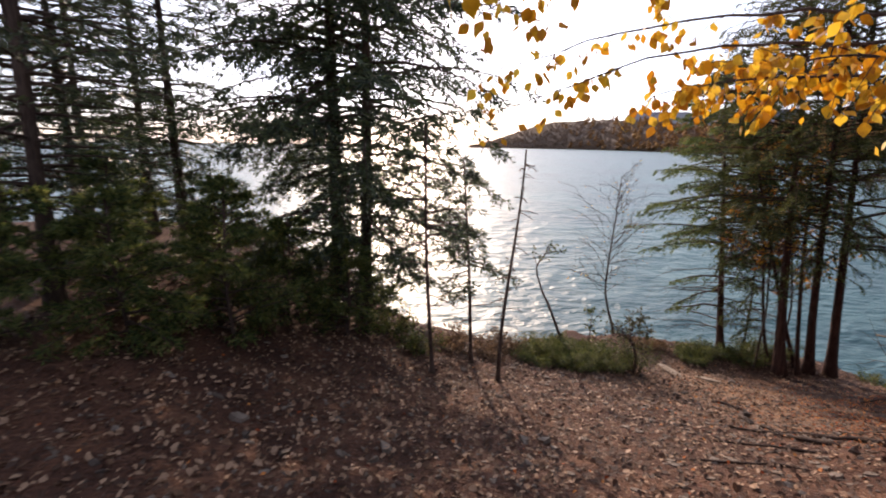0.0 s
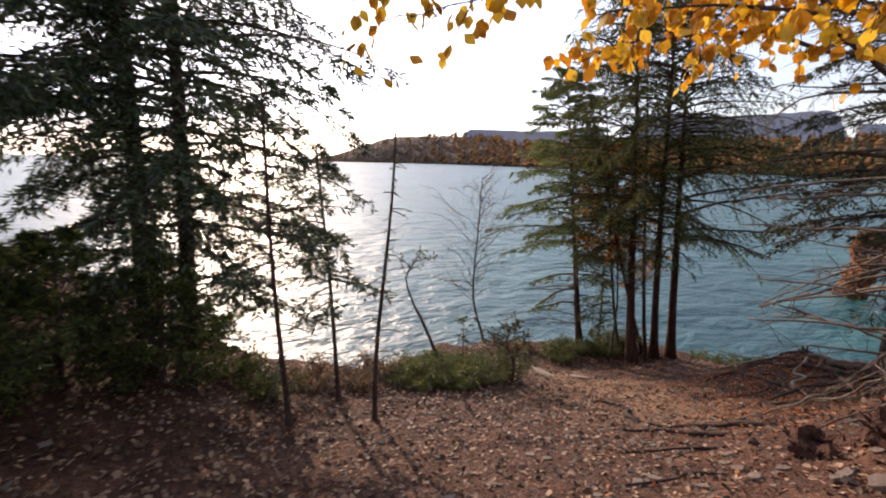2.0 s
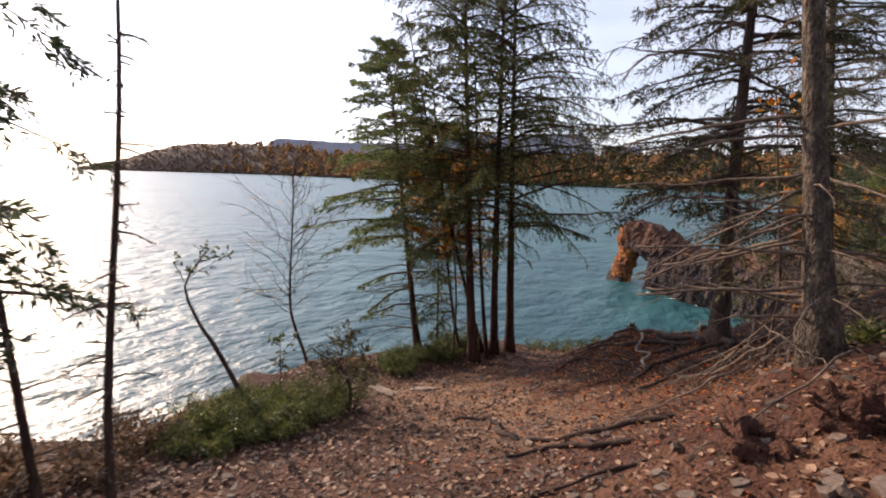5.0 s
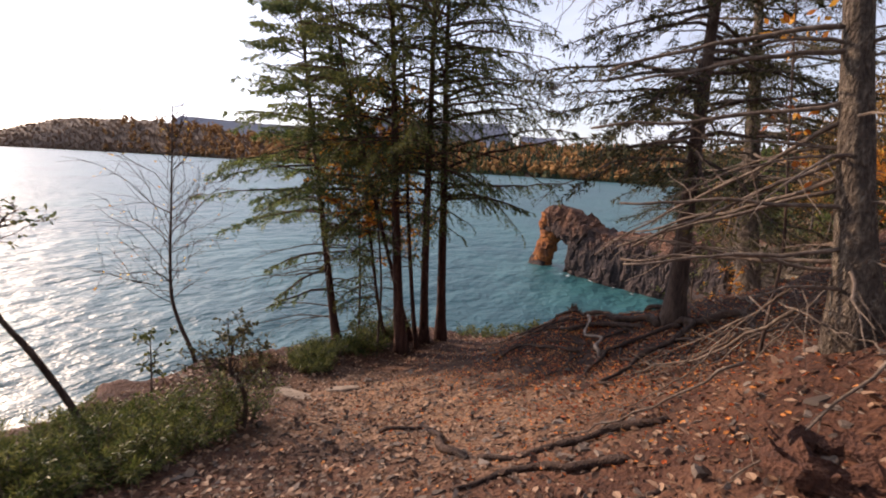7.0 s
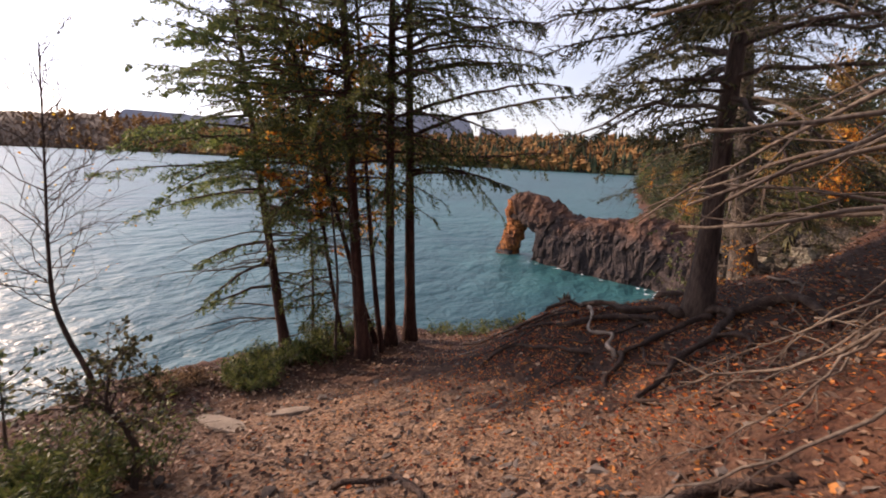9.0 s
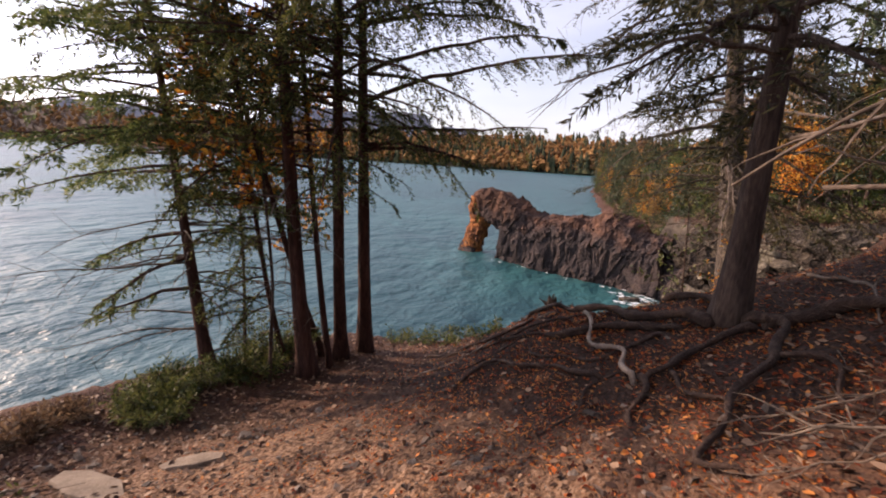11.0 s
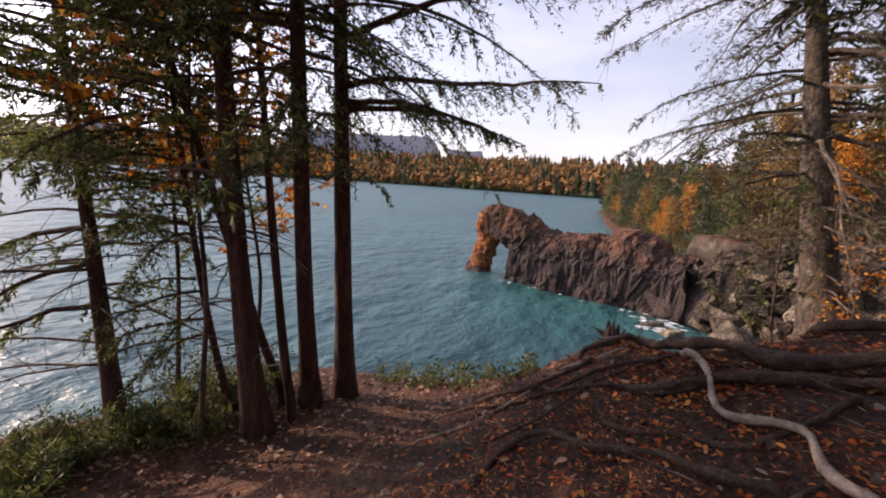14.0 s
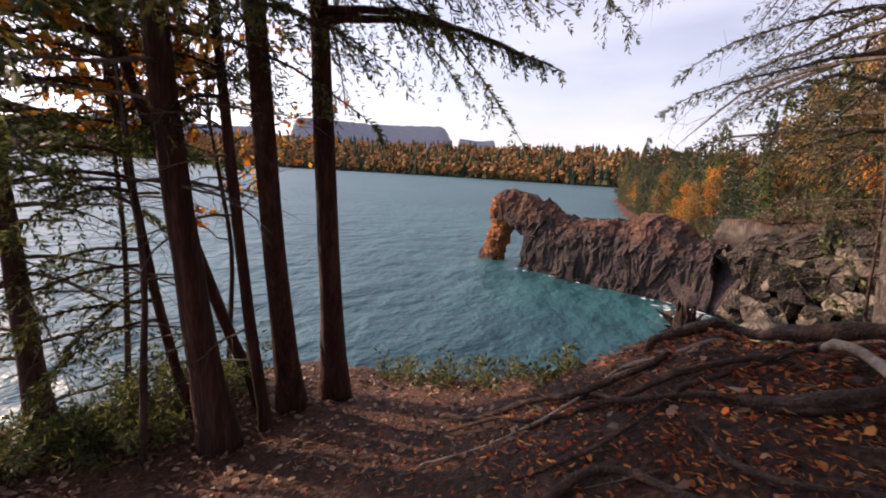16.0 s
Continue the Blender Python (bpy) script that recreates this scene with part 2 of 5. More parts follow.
RED_BARK = material("cedar_bark", [(0.018, 0.008, 0.006), (0.06, 0.025, 0.018), (0.125, 0.06, 0.042)], 14, 60, 0.95, 0.9, 0.7, stretch=(1, 1, 0.1), depth=0.025)
GREY_BARK = material("grey_scaly_bark", [(0.022, 0.016, 0.013), (0.08, 0.06, 0.046), (0.23, 0.185, 0.137)], 13, 50, 0.95, 1.0, 0.8, stretch=(1, 1, 0.45), depth=0.07)
DEADWOOD = material("dead_wood", [(0.045, 0.031, 0.024), (0.115, 0.083, 0.063), (0.24, 0.185, 0.143)], 8, 40, 0.9, 0.6, 0.6, stretch=(1, 1, 0.5), depth=0.012)
ROOTWOOD = material("root_wood", [(0.014, 0.007, 0.005), (0.044, 0.023, 0.016), (0.115, 0.068, 0.049)], 11, 70, 0.8, 1.0, 0.9, depth=0.03)
PALEWOOD = material("pale_root_wood", [(0.085, 0.06, 0.047), (0.22, 0.165, 0.13), (0.38, 0.3, 0.245)], 8, 45, 0.8, 0.7, 0.6, depth=0.015)
ROTTEN = material("rotten_wood", [(0.025, 0.012, 0.01), (0.07, 0.03, 0.02), (0.14, 0.06, 0.035)], 9, 40, 0.95, 0.9, 0.9, depth=0.05)
WHITE_BARK = material("birch_bark", [(0.2, 0.17, 0.14), (0.66, 0.61, 0.53), (0.78, 0.74, 0.66)], 7, 30, 0.7, 0.3, 0.4, stretch=(1, 1, 2.5), depth=0.006)
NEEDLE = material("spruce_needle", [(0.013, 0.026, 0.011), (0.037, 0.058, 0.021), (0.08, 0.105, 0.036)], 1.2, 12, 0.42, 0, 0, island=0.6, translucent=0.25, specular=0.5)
# sunlit copy of the spruce needles: the light is put into the colour
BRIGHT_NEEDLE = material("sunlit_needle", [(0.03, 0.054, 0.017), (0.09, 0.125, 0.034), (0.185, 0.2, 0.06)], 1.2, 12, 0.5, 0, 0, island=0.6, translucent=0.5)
BROWN_NEEDLE = material("dying_needle", [(0.03, 0.028, 0.012), (0.08, 0.06, 0.025), (0.15, 0.1, 0.04)], 1.2, 12, 0.7, 0, 0, island=0.6, translucent=0.25)
OLIVE_NEEDLE = material("olive_needle", [(0.02, 0.024, 0.01), (0.056, 0.056, 0.021), (0.12, 0.1, 0.036)], 1.2, 12, 0.6, 0, 0, island=0.6, translucent=0.3)
CEDAR = material("cedar_spray", [(0.018, 0.028, 0.009), (0.058, 0.074, 0.021), (0.145, 0.14, 0.037)], 1.0, 12, 0.6, 0, 0, island=0.6, translucent=0.45)
YELLOW = material("yellow_leaf", [(0.5, 0.2, 0.012), (0.72, 0.38, 0.02), (0.8, 0.5, 0.05)], 3, 60, 0.5, 0, 0, random_object=0.7, translucent=0.5)
YELLOW_REST = material("yellow_foliage", [(0.5, 0.2, 0.012), (0.72, 0.38, 0.02), (0.8, 0.5, 0.05)], 3, 60, 0.5, 0, 0, island=0.7, translucent=0.5)
ORANGE = material("orange_leaf", [(0.3, 0.08, 0.012), (0.55, 0.2, 0.025), (0.68, 0.34, 0.05)], 0.8, 10, 0.6, 0, 0, island=0.7, translucent=0.45)
SHRUB = material("shrub_leaf", [(0.03, 0.045, 0.012), (0.075, 0.1, 0.025), (0.16, 0.16, 0.05)], 1.5, 14, 0.55, 0, 0, island=0.8, translucent=0.35)
DRY_SHRUB = material("dry_shrub_leaf", [(0.08, 0.05, 0.03), (0.17, 0.1, 0.06), (0.26, 0.17, 0.1)], 1.5, 14, 0.7, 0, 0, island=0.8, translucent=0.3)
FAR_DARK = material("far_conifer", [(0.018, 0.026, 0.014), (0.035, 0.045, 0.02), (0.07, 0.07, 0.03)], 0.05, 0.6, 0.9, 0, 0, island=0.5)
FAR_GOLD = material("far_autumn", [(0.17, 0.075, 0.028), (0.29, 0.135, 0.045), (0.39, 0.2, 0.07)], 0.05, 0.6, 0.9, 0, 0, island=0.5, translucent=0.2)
# brown far woods; haze is painted in as a paler, greyer, low-contrast colour
FAR_BROWN = material("far_hazy_wood", [(0.185, 0.13, 0.1), (0.25, 0.17, 0.123), (0.33, 0.215, 0.14)], 0.05, 0.6, 0.9, 0, 0, island=0.25, translucent=0.6)
FAR_LAND = material("far_land", [(0.06, 0.042, 0.034), (0.11, 0.075, 0.056), (0.16, 0.105, 0.07)], 0.012, 0.12, 0.95, 0, 0)
# distance haze is put into the hills' colour as pale blue-grey
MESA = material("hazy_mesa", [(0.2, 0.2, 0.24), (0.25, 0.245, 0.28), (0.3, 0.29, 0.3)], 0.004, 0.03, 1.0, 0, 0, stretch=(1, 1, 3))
FOAM = material("foam", [(0.6, 0.65, 0.65), (0.8, 0.83, 0.83)], 4, 30, 0.8, 0.3, 0.4)


def water_material():
    m = bpy.data.materials.new("lake_water")
    m.use_nodes = True
    n, l = m.node_tree.nodes, m.node_tree.links
    b = n["Principled BSDF"]
    b.inputs["Roughness"].default_value = 0.42
    b.inputs["IOR"].default_value = 1.33
    geo = n.new("ShaderNodeNewGeometry")
    patch = n.new("ShaderNodeTexNoise")
    patch.inputs["Scale"].default_value, patch.inputs["Detail"].default_value = 0.06, 4
    l.new(geo.outputs["Position"], patch.inputs["Vector"])
    ramp = n.new("ShaderNodeValToRGB")
    l.new(patch.outputs["Fac"], ramp.inputs["Fac"])
    ramp.color_ramp.elements[0].position, ramp.color_ramp.elements[1].position = 0.35, 0.65
    ramp.color_ramp.elements[0].color = (0.011, 0.06, 0.07, 1)
    ramp.color_ramp.elements[1].color = (0.021, 0.096, 0.1, 1)
    l.new(ramp.outputs["Color"], b.inputs["Base Color"])
    height = None
    for scale, amount, turn, tall in ((0.5, 1.1, -28, 2.0), (1.5, 0.42, -50, 1.6), (4.2, 0.15, -5, 1.3), (12.0, 0.05, 0, 1.0)):
        mp = n.new("ShaderNodeMapping")
        mp.inputs["Rotation"].default_value = (0, 0, radians(turn))
        mp.inputs["Scale"].default_value = (scale / tall, scale, scale)
        l.new(geo.outputs["Position"], mp.inputs["Vector"])
        t = n.new("ShaderNodeTexNoise")
        t.inputs["Scale"].default_value, t.inputs["Detail"].default_value = 1.0, 2
        l.new(mp.outputs["Vector"], t.inputs["Vector"])
        add = n.new("ShaderNodeMath")
        add.operation = "MULTIPLY_ADD"
        l.new(t.outputs["Fac"], add.inputs[0])
        add.inputs[1].default_value = amount
        if height:
            l.new(height, add.inputs[2])
        else:
            add.inputs[2].default_value = 0
        height = add.outputs[0]
    bp = n.new("ShaderNodeBump")
    bp.inputs["Distance"].default_value = 0.5
    l.new(height, bp.inputs["Height"])
    l.new(bp.outputs["Normal"], b.inputs["Normal"])
    return m


WATER_MAT = water_material()


# ---- mesh helpers ----
def unit(v):
    v = np.asarray(v, float)
    return v / max(1e-9, np.linalg.norm(v))


class Geo:
    """Collects vertices and faces of one mesh."""

    def __init__(self):
        self.v, self.f, self.n = [], [], 0

    def add(self, verts, faces):
        verts = np.asarray(verts, float)
        self.v.append(verts)
        self.f.append(np.asarray(faces, np.int64) + self.n)
        self.n += len(verts)

    def tube(self, points, radii, sides=7, wobble=0.0, rng=None, flat=1.0):
        pts = np.asarray(points, float)
        k = len(pts)
        radii = np.broadcast_to(np.asarray(radii, float), (k,))
        tan = np.gradient(pts, axis=0)
        ref = np.array((0.13, 0.21, 1.0)) if abs(unit(pts[-1] - pts[0])[2]) < 0.8 else np.array((1.0, 0.17, 0.1))
        ang = np.arange(sides) * 2 * np.pi / sides
        rings = []
        for p, t, r in zip(pts, tan, radii):
            t = unit(t)
            a = unit(np.cross(t, ref))
            b = np.cross(a, t)
            rr = r * (1 + (rng.uniform(-wobble, wobble, sides) if wobble and rng is not None else 0))
            rings.append(p + np.outer(np.cos(ang) * rr, a) + np.outer(np.sin(ang) * rr * flat, b))
        verts = np.vstack(rings + [pts[-1:] + tan[-1:] * 0.02, pts[:1]])
        i = np.arange(k - 1)[:, None] * sides
        j = np.arange(sides)[None, :]
        j2 = (j + 1) % sides
        quads = np.stack([i + j, i + j2, i + sides + j2, i + sides + j], -1).reshape(-1, 4)
        base, tip = (k - 1) * sides, k * sides
        caps = [(base + q, base + (q + 1) % sides, tip, tip) for q in range(sides)]
        caps += [((q + 1) % sides, q, tip + 1, tip + 1) for q in range(sides)]
        self.add(verts, np.vstack([quads, np.array(caps)]))

    def blades(self, origin, way, side, length, width, belly=0.45):
        """Many small four-cornered blades: leaves and needles."""
        o, w, s = (np.asarray(a, float) for a in (origin, way, side))
        L, W = np.asarray(length, float).reshape(-1, 1), np.asarray(width, float).reshape(-1, 1)
        n = len(o)
        v = np.stack([o, o + w * L * belly + s * W / 2, o + w * L, o + w * L * belly - s * W / 2], 1).reshape(-1, 3)
        self.add(v, np.arange(4 * n).reshape(n, 4))

    def mesh(self, name, mat, smooth=False):
        v = np.vstack(self.v)
        f = np.vstack([a if a.shape[1] == 4 else np.hstack([a, a[:, -1:]]) for a in self.f])
        tri = f[:, 2] == f[:, 3]
        sizes = np.where(tri, 3, 4)
        starts = np.concatenate([[0], np.cumsum(sizes)[:-1]])
        keep = np.ones(f.shape, bool)
        keep[tri, 3] = False
        loops = f[keep]
        me = bpy.data.meshes.new(name)
        me.vertices.add(len(v))
        me.vertices.foreach_set("co", v.ravel())
        me.loops.add(len(loops))
        me.loops.foreach_set("vertex_index", loops.astype(np.int32))
        me.polygons.add(len(f))
        me.polygons.foreach_set("loop_start", starts.astype(np.int32))
        me.polygons.foreach_set("use_smooth", np.full(len(f), smooth))
        me.update(calc_edges=True)
        me.validate()
        me.materials.append(mat)
        return me


def part(name, geo, mat, parent=None, label="", smooth=False):
    ob = new(name, geo.mesh(name, mat, smooth) if isinstance(geo, Geo) else geo)
    ob.parent = parent
    return tagged(ob, label)


def thing(name, at, label, category, group="", kind=""):
    ob = new(name)
    ob.location = at
    ob.empty_display_size = 0.1
    return tagged(ob, label, category, group, kind)


def perp(d, rng, n):
    """n random unit vectors across the directions d."""
    r = rng.normal(size=(n, 3))
    r -= (r * d).sum(-1, keepdims=True) * d
    return r / np.linalg.norm(r, axis=1, keepdims=True)


# ---- lie of the land ----
LIE = (0.24, 0.022, -0.469, 0.0183, -0.0419, 0.0251)
COAST = [(-400, -20), (-60, 6), (-20, 9), (-6, 10), (-2.2, 9.6), (-0.6, 8.5), (0.8, 8.6), (1.7, 9.4), (2.5, 10.3), (3.5, 11.3), (4.7, 12.1),
         (7.6, 12.5), (9.1, 12.3), (10.4, 11.6), (10.9, 10.3), (10.5, 9.0), (10.4, 8.3), (11.2, 7.35), (13.4, 6.5), (15.6, 5.9), (16.5, 3.2),
         (18.5, 0), (22, -3.5), (27, -3.8), (30, -1.5), (31.5, 2.5), (33.2, 6), (36, 8.8), (38.5, 9.2), (44, 9.8), (60, 14), (97, 24), (179, 46), (220, 40), (600, -60), (600, -600), (-400, -600)]


def coast_distance(x, y):
    """Metres inside the coast (minus: out on the lake)."""
    px, py = np.asarray(x, float), np.asarray(y, float)
    best, inside = np.full(px.shape, 1e9), np.zeros(px.shape, bool)
    for (ax, ay), (bx, by) in zip(COAST, COAST[1:] + COAST[:1]):
        dx, dy = bx - ax, by - ay
        t = np.clip(((px - ax) * dx + (py - ay) * dy) / (dx * dx + dy * dy), 0, 1)
        best = np.minimum(best, np.hypot(px - ax - t * dx, py - ay - t * dy))
        cross = ((ay > py) != (by > py)) & (px < dx * (py - ay) / (dy if dy else 1e-9) + ax)
        inside ^= cross
    return np.where(inside, best, -best)


def plateau(x, y):
    x, y = np.asarray(x, float), np.asarray(y, float)
    a, b = np.clip(x, -4, 10), np.clip(y, -1.5, 10.5)
    c = LIE
    near = c[0] + c[1] * a + c[2] * b + c[3] * a * a + c[4] * a * b + c[5] * b * b
    near = near + 0.42 * np.exp(-((x - 9.45) ** 2 + (y - 7.35) ** 2) / 1.5) + 0.45 * np.exp(-((x - 5.6) ** 2 + (y - 3.6) ** 2))
    near = near + 0.32 * np.exp(-((x - 9.5) ** 2 + (y - 10.8) ** 2) / 2.2)
    k = np.clip(((x - 9.6) + 0.6 * (y - 6)) / 1.7, 0, 1)
    near = near - 1.5 * k * k * (3 - 2 * k) * np.clip((7.4 - y) / 1.0, 0, 1)
    near = near - 0.35 * np.exp(-((x - 10.7) ** 2 + (y - 4.4) ** 2) / 1.6) - 0.55 * np.clip((x - 12.8) / 2.5, 0, 1)
    east = -3.4 - 0.16 * np.clip(y - 6, -16, 0) + 0.03 * np.clip(x - 34, 0, 200)
    k = np.clip((x - 14) / 10, 0, 1)
    return near * (1 - k) + east * k


def waves(x, y, seed, size, count=7):
    rng = np.random.default_rng(seed)
    z = 0
    for q in range(count):
        w = size * rng.uniform(0.5, 1.6)
        a = rng.uniform(0, 2 * np.pi)
        z = z + np.sin((x * np.cos(a) + y * np.sin(a)) * 2 * np.pi / w + rng.uniform(0, 6.28)) / count
    return z


def land(x, y):
    x, y = np.asarray(x, float), np.asarray(y, float)
    rag = 0.35 * waves(x, y, 5, 2.2) + 0.12 * waves(x, y, 6, 0.6)
    d = coast_distance(x, y) + rag
    steep = np.where(x > 20, 1.6, 2.2) + np.clip((x - 40) / 6, 0, 8)
    k = np.clip((d + steep) / steep, 0, 1)
    k = k * k * (3 - 2 * k)
    top = plateau(x, y) + 0.05 * waves(x, y, 7, 1.6) + 0.022 * waves(x, y, 8, 0.45) + 0.2 * waves(x, y, 9, 9) * np.clip((x - 16) / 10, 0, 1)
    far = np.clip((x - 35) / 2, 0, 1) * np.clip((y - 4) / 3, 0, 1)
    top = top * (1 - far) + np.minimum(top, WATER + 1.1 + 0.3 * np.maximum(0, d)) * far
    point = np.clip((x - 55) / 20, 0, 1)
    top = top * (1 - point) + np.minimum(top, WATER + 0.3 + 0.06 * np.maximum(0, d)) * point
    return -12.0 * (1 - k) + top * k


def ground_z(x, y):
    return float(land(np.array([x]), np.array([y]))[0])


def axis_steps(fine0, fine1, step, mid1, midstep, far):
    a = list(np.arange(fine0, fine1, step)) + list(np.arange(fine1, mid1, midstep))
    w, x = midstep, mid1
    while x < far:
        a.append(x)
        w *= 1.25
        x += w
    w, x = step * 2, fine0 - step * 2
    low = []
    while x > -far:
        low.append(x)
        w *= 1.25
        x -= w
    return np.array(low[::-1] + a)


def sheet(xs, ys, z_of):
    X, Y = np.meshgrid(xs, ys)
    Z = z_of(X, Y)
    v = np.stack([X, Y, Z], -1).reshape(-1, 3)
    nx, ny = len(xs), len(ys)
    i = np.arange(nx - 1)[None, :] + np.arange(ny - 1)[:, None] * nx
    q = np.stack([i, i + 1, i + nx + 1, i + nx], -1).reshape(-1, 4)
    geo = Geo()
    geo.add(v, q)
    return geo


ground = part("ground", sheet(axis_steps(-6, 16, 0.11, 48, 0.45, 4200), axis_steps(-3, 13, 0.11, 26, 0.5, 4200), land), DIRT, smooth=True)
tagged(ground, "trodden reddish brown earth sloping to a cliff edge", "ground", kind="structure")


def lake_z(x, y):
    fade = np.clip(1 - np.hypot(x - 20, y - 20) / 160, 0, 1)
    return WATER + fade * (0.16 * waves(x, y, 21, 5.5, 8) + 0.08 * waves(x, y, 22, 2.2, 8))


water = part("water", sheet(axis_steps(-8, 48, 0.3, 90, 0.9, 4600), axis_steps(4, 48, 0.3, 90, 0.9, 4600), lake_z), WATER_MAT, smooth=True)
tagged(water, "wind-rippled teal lake water", "lake", kind="structure")


# ---- far shores ----
CENTRE = (6.0, 7.0)


def ridge(name, az0, az1, steps, distance, height, depth, mat, label, rough=0.1):
    rng = np.random.default_rng(len(name) + int(az0 * 3))
    az = np.radians(np.linspace(az0, az1, steps))
    u = np.linspace(0, 1, steps)
    d, h = np.array([distance(k) for k in u]), np.array([height(k) for k in u])
    prof = [(0, -0.06), (0.02, 0.05), (0.12, 0.3), (0.25, 0.55), (0.4, 0.8), (0.55, 0.95), (0.7, 1.0), (0.85, 0.8), (1, -0.06)]
    grid = []
    for s, z in prof:
        jit = 1 + rough * rng.normal(size=steps) * (0.3 < s < 0.9)
        r = d + depth * s
        grid.append(np.stack([CENTRE[0] + r * np.sin(az), CENTRE[1] + r * np.cos(az), WATER + h * z * jit], -1))
    v = np.array(grid).reshape(-1, 3)
    i = np.arange(steps - 1)[None, :] + np.arange(len(prof) - 1)[:, None] * steps
    q = np.stack([i, i + 1, i + steps + 1, i + steps], -1).reshape(-1, 4)
    geo = Geo()
    geo.add(v, q)
    ob = part(name, geo, mat, smooth=True)
    return tagged(ob, label, "shore", kind="structure")


def ease(a, b, k):
    k = min(1, max(0, (k - a) / (b - a)))
    return k * k * (3 - 2 * k)


shore_d = lambda k: 1150 - 620 * ease(0, 0.35, k) - 130 * ease(0.35, 0.7, k)
shore_h = lambda k: 62 * ease(-0.01, 0.1, k) - 32 * ease(0.13, 0.28, k) - 3 * ease(0.4, 0.6, k) + 2 * ease(0.7, 1, k)
ridge("far_shore", 2.5, 110, 160, shore_d, shore_h, 260, FAR_LAND, "wooded far shore in autumn colours across the bay", 0.025)
ridge("far_hill", 40, 130, 90, lambda k: 900, lambda k: 62 - 14 * ease(0.3, 0.75, k) + 4 * math.sin(k * 21), 700, FAR_LAND, "low wooded hill behind the far shore", 0.03)


def mesa(name, az0, az1, dist, tall, label, seed):
    rng = np.random.default_rng(seed)
    n = 60
    u = np.linspace(0, 1, n)
    az = np.radians(az0 + (az1 - az0) * u)
    prof = np.array([tall * ease(0, 0.12, k) * (1 - ease(0.86, 1, k) * 0.9) * (1 + 0.02 * math.sin(9 * k)) for k in u]) + rng.normal(size=n) * tall * 0.006
    grid = []
    for s, z in ((0, 0), (0.3, 0.45), (0.42, 0.62), (0.45, 0.97), (0.6, 1.0), (1.0, 0.95), (1.3, 0)):
        r = dist + 500 * s
        grid.append(np.stack([CENTRE[0] + r * np.sin(az), CENTRE[1] + r * np.cos(az), WATER + prof * z], -1))
    i = np.arange(n - 1)[None, :] + np.arange(6)[:, None] * n
    geo = Geo()
    geo.add(np.array(grid).reshape(-1, 3), np.stack([i, i + 1, i + n + 1, i + n], -1).reshape(-1, 4))
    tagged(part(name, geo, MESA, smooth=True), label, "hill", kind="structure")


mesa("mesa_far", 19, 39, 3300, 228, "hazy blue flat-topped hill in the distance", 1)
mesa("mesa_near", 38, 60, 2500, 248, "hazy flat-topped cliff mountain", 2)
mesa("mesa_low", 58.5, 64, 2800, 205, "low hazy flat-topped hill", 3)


def far_forest(name, count, gold, seed, label, lo=0.004, hi=0.9, mat=None, tall=(9, 17)):
    """Small far trees: spires of stacked cones, or rounded clumps of autumn leaf."""
    rng = np.random.default_rng(seed)
    geo = Geo()
    for q in range(count):
        k = rng.uniform(lo, hi)
        if gold and not mat and rng.uniform() > (k - lo) / 0.18:
            continue
        s = rng.uniform(0, 1) ** 1.6 * 0.62
        r = shore_d(k) + 260 * s
        az = radians(2.5 + 107.5 * k)
        x, y = CENTRE[0] + r * math.sin(az), CENTRE[1] + r * math.cos(az)
        zs = np.interp(s, [0, 0.02, 0.12, 0.25, 0.4, 0.55, 0.7], [-0.06, 0.05, 0.3, 0.55, 0.8, 0.95, 1.0]) * shore_h(k)
        z = WATER + max(0.2, zs) - 0.5
        if gold:
            h = rng.uniform(*tall)
            w = h * rng.uniform(0.3, 0.42)
            for c in range(4):
                o = np.array((x + rng.normal() * w * 0.3, y + rng.normal() * w * 0.3, z + h * (0.35 + 0.17 * c)))
                ww = w * (0.75 - 0.12 * c)
                ring = [o + (math.cos(a) * ww * rng.uniform(0.6, 1.2), math.sin(a) * ww * rng.uniform(0.6, 1.2), rng.uniform(-0.8, 0.8)) for a in np.arange(5) * 1.257]
                v = np.vstack([ring, [o + (0, 0, ww)], [o - (0, 0, ww * 0.9)]])
                f = [(a, (a + 1) % 5, 5, 5) for a in range(5)] + [((a + 1) % 5, a, 6, 6) for a in range(5)]
                geo.add(v, f)
        else:
            h = 5 + 16 * rng.uniform(0, 1) ** 1.5
            w = h * rng.uniform(0.13, 0.24)
            for c in range(3):
                z0, z1 = z + h * (0.08 + 0.27 * c), z + h * (0.55 + 0.225 * c)
                ww = w * (1 - 0.28 * c)
                a0 = rng.uniform(0, 6.28)
                ring = [(x + math.cos(a0 + a) * ww * rng.uniform(0.7, 1.3), y + math.sin(a0 + a) * ww * rng.uniform(0.7, 1.3), z0 + rng.uniform(-0.5, 0.5)) for a in np.arange(6) * 1.047]
                geo.add(np.vstack([ring, [(x, y, z1)]]), [(a, (a + 1) % 6, 6, 6) for a in range(6)])
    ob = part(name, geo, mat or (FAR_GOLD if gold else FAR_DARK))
    tagged(ob, label, "forest", kind="stuff")


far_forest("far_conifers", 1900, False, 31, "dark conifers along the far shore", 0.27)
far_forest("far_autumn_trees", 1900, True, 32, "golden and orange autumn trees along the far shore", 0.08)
far_forest("far_bare_woods", 4800, True, 33, "brown woods along the far shore, paled by haze in their colour", 0.004, 0.32, FAR_BROWN, (3, 5.4))


# ---- trees ----
def bough(rng, start, way, length, rise, sag, steps=9, jitter=0.03):
    """Points of a limb that leaves start, lifts or sinks, and sags to its tip."""
    s = np.linspace(0, 1, steps)
    pts = np.asarray(start, float) + np.outer(s * length, way)
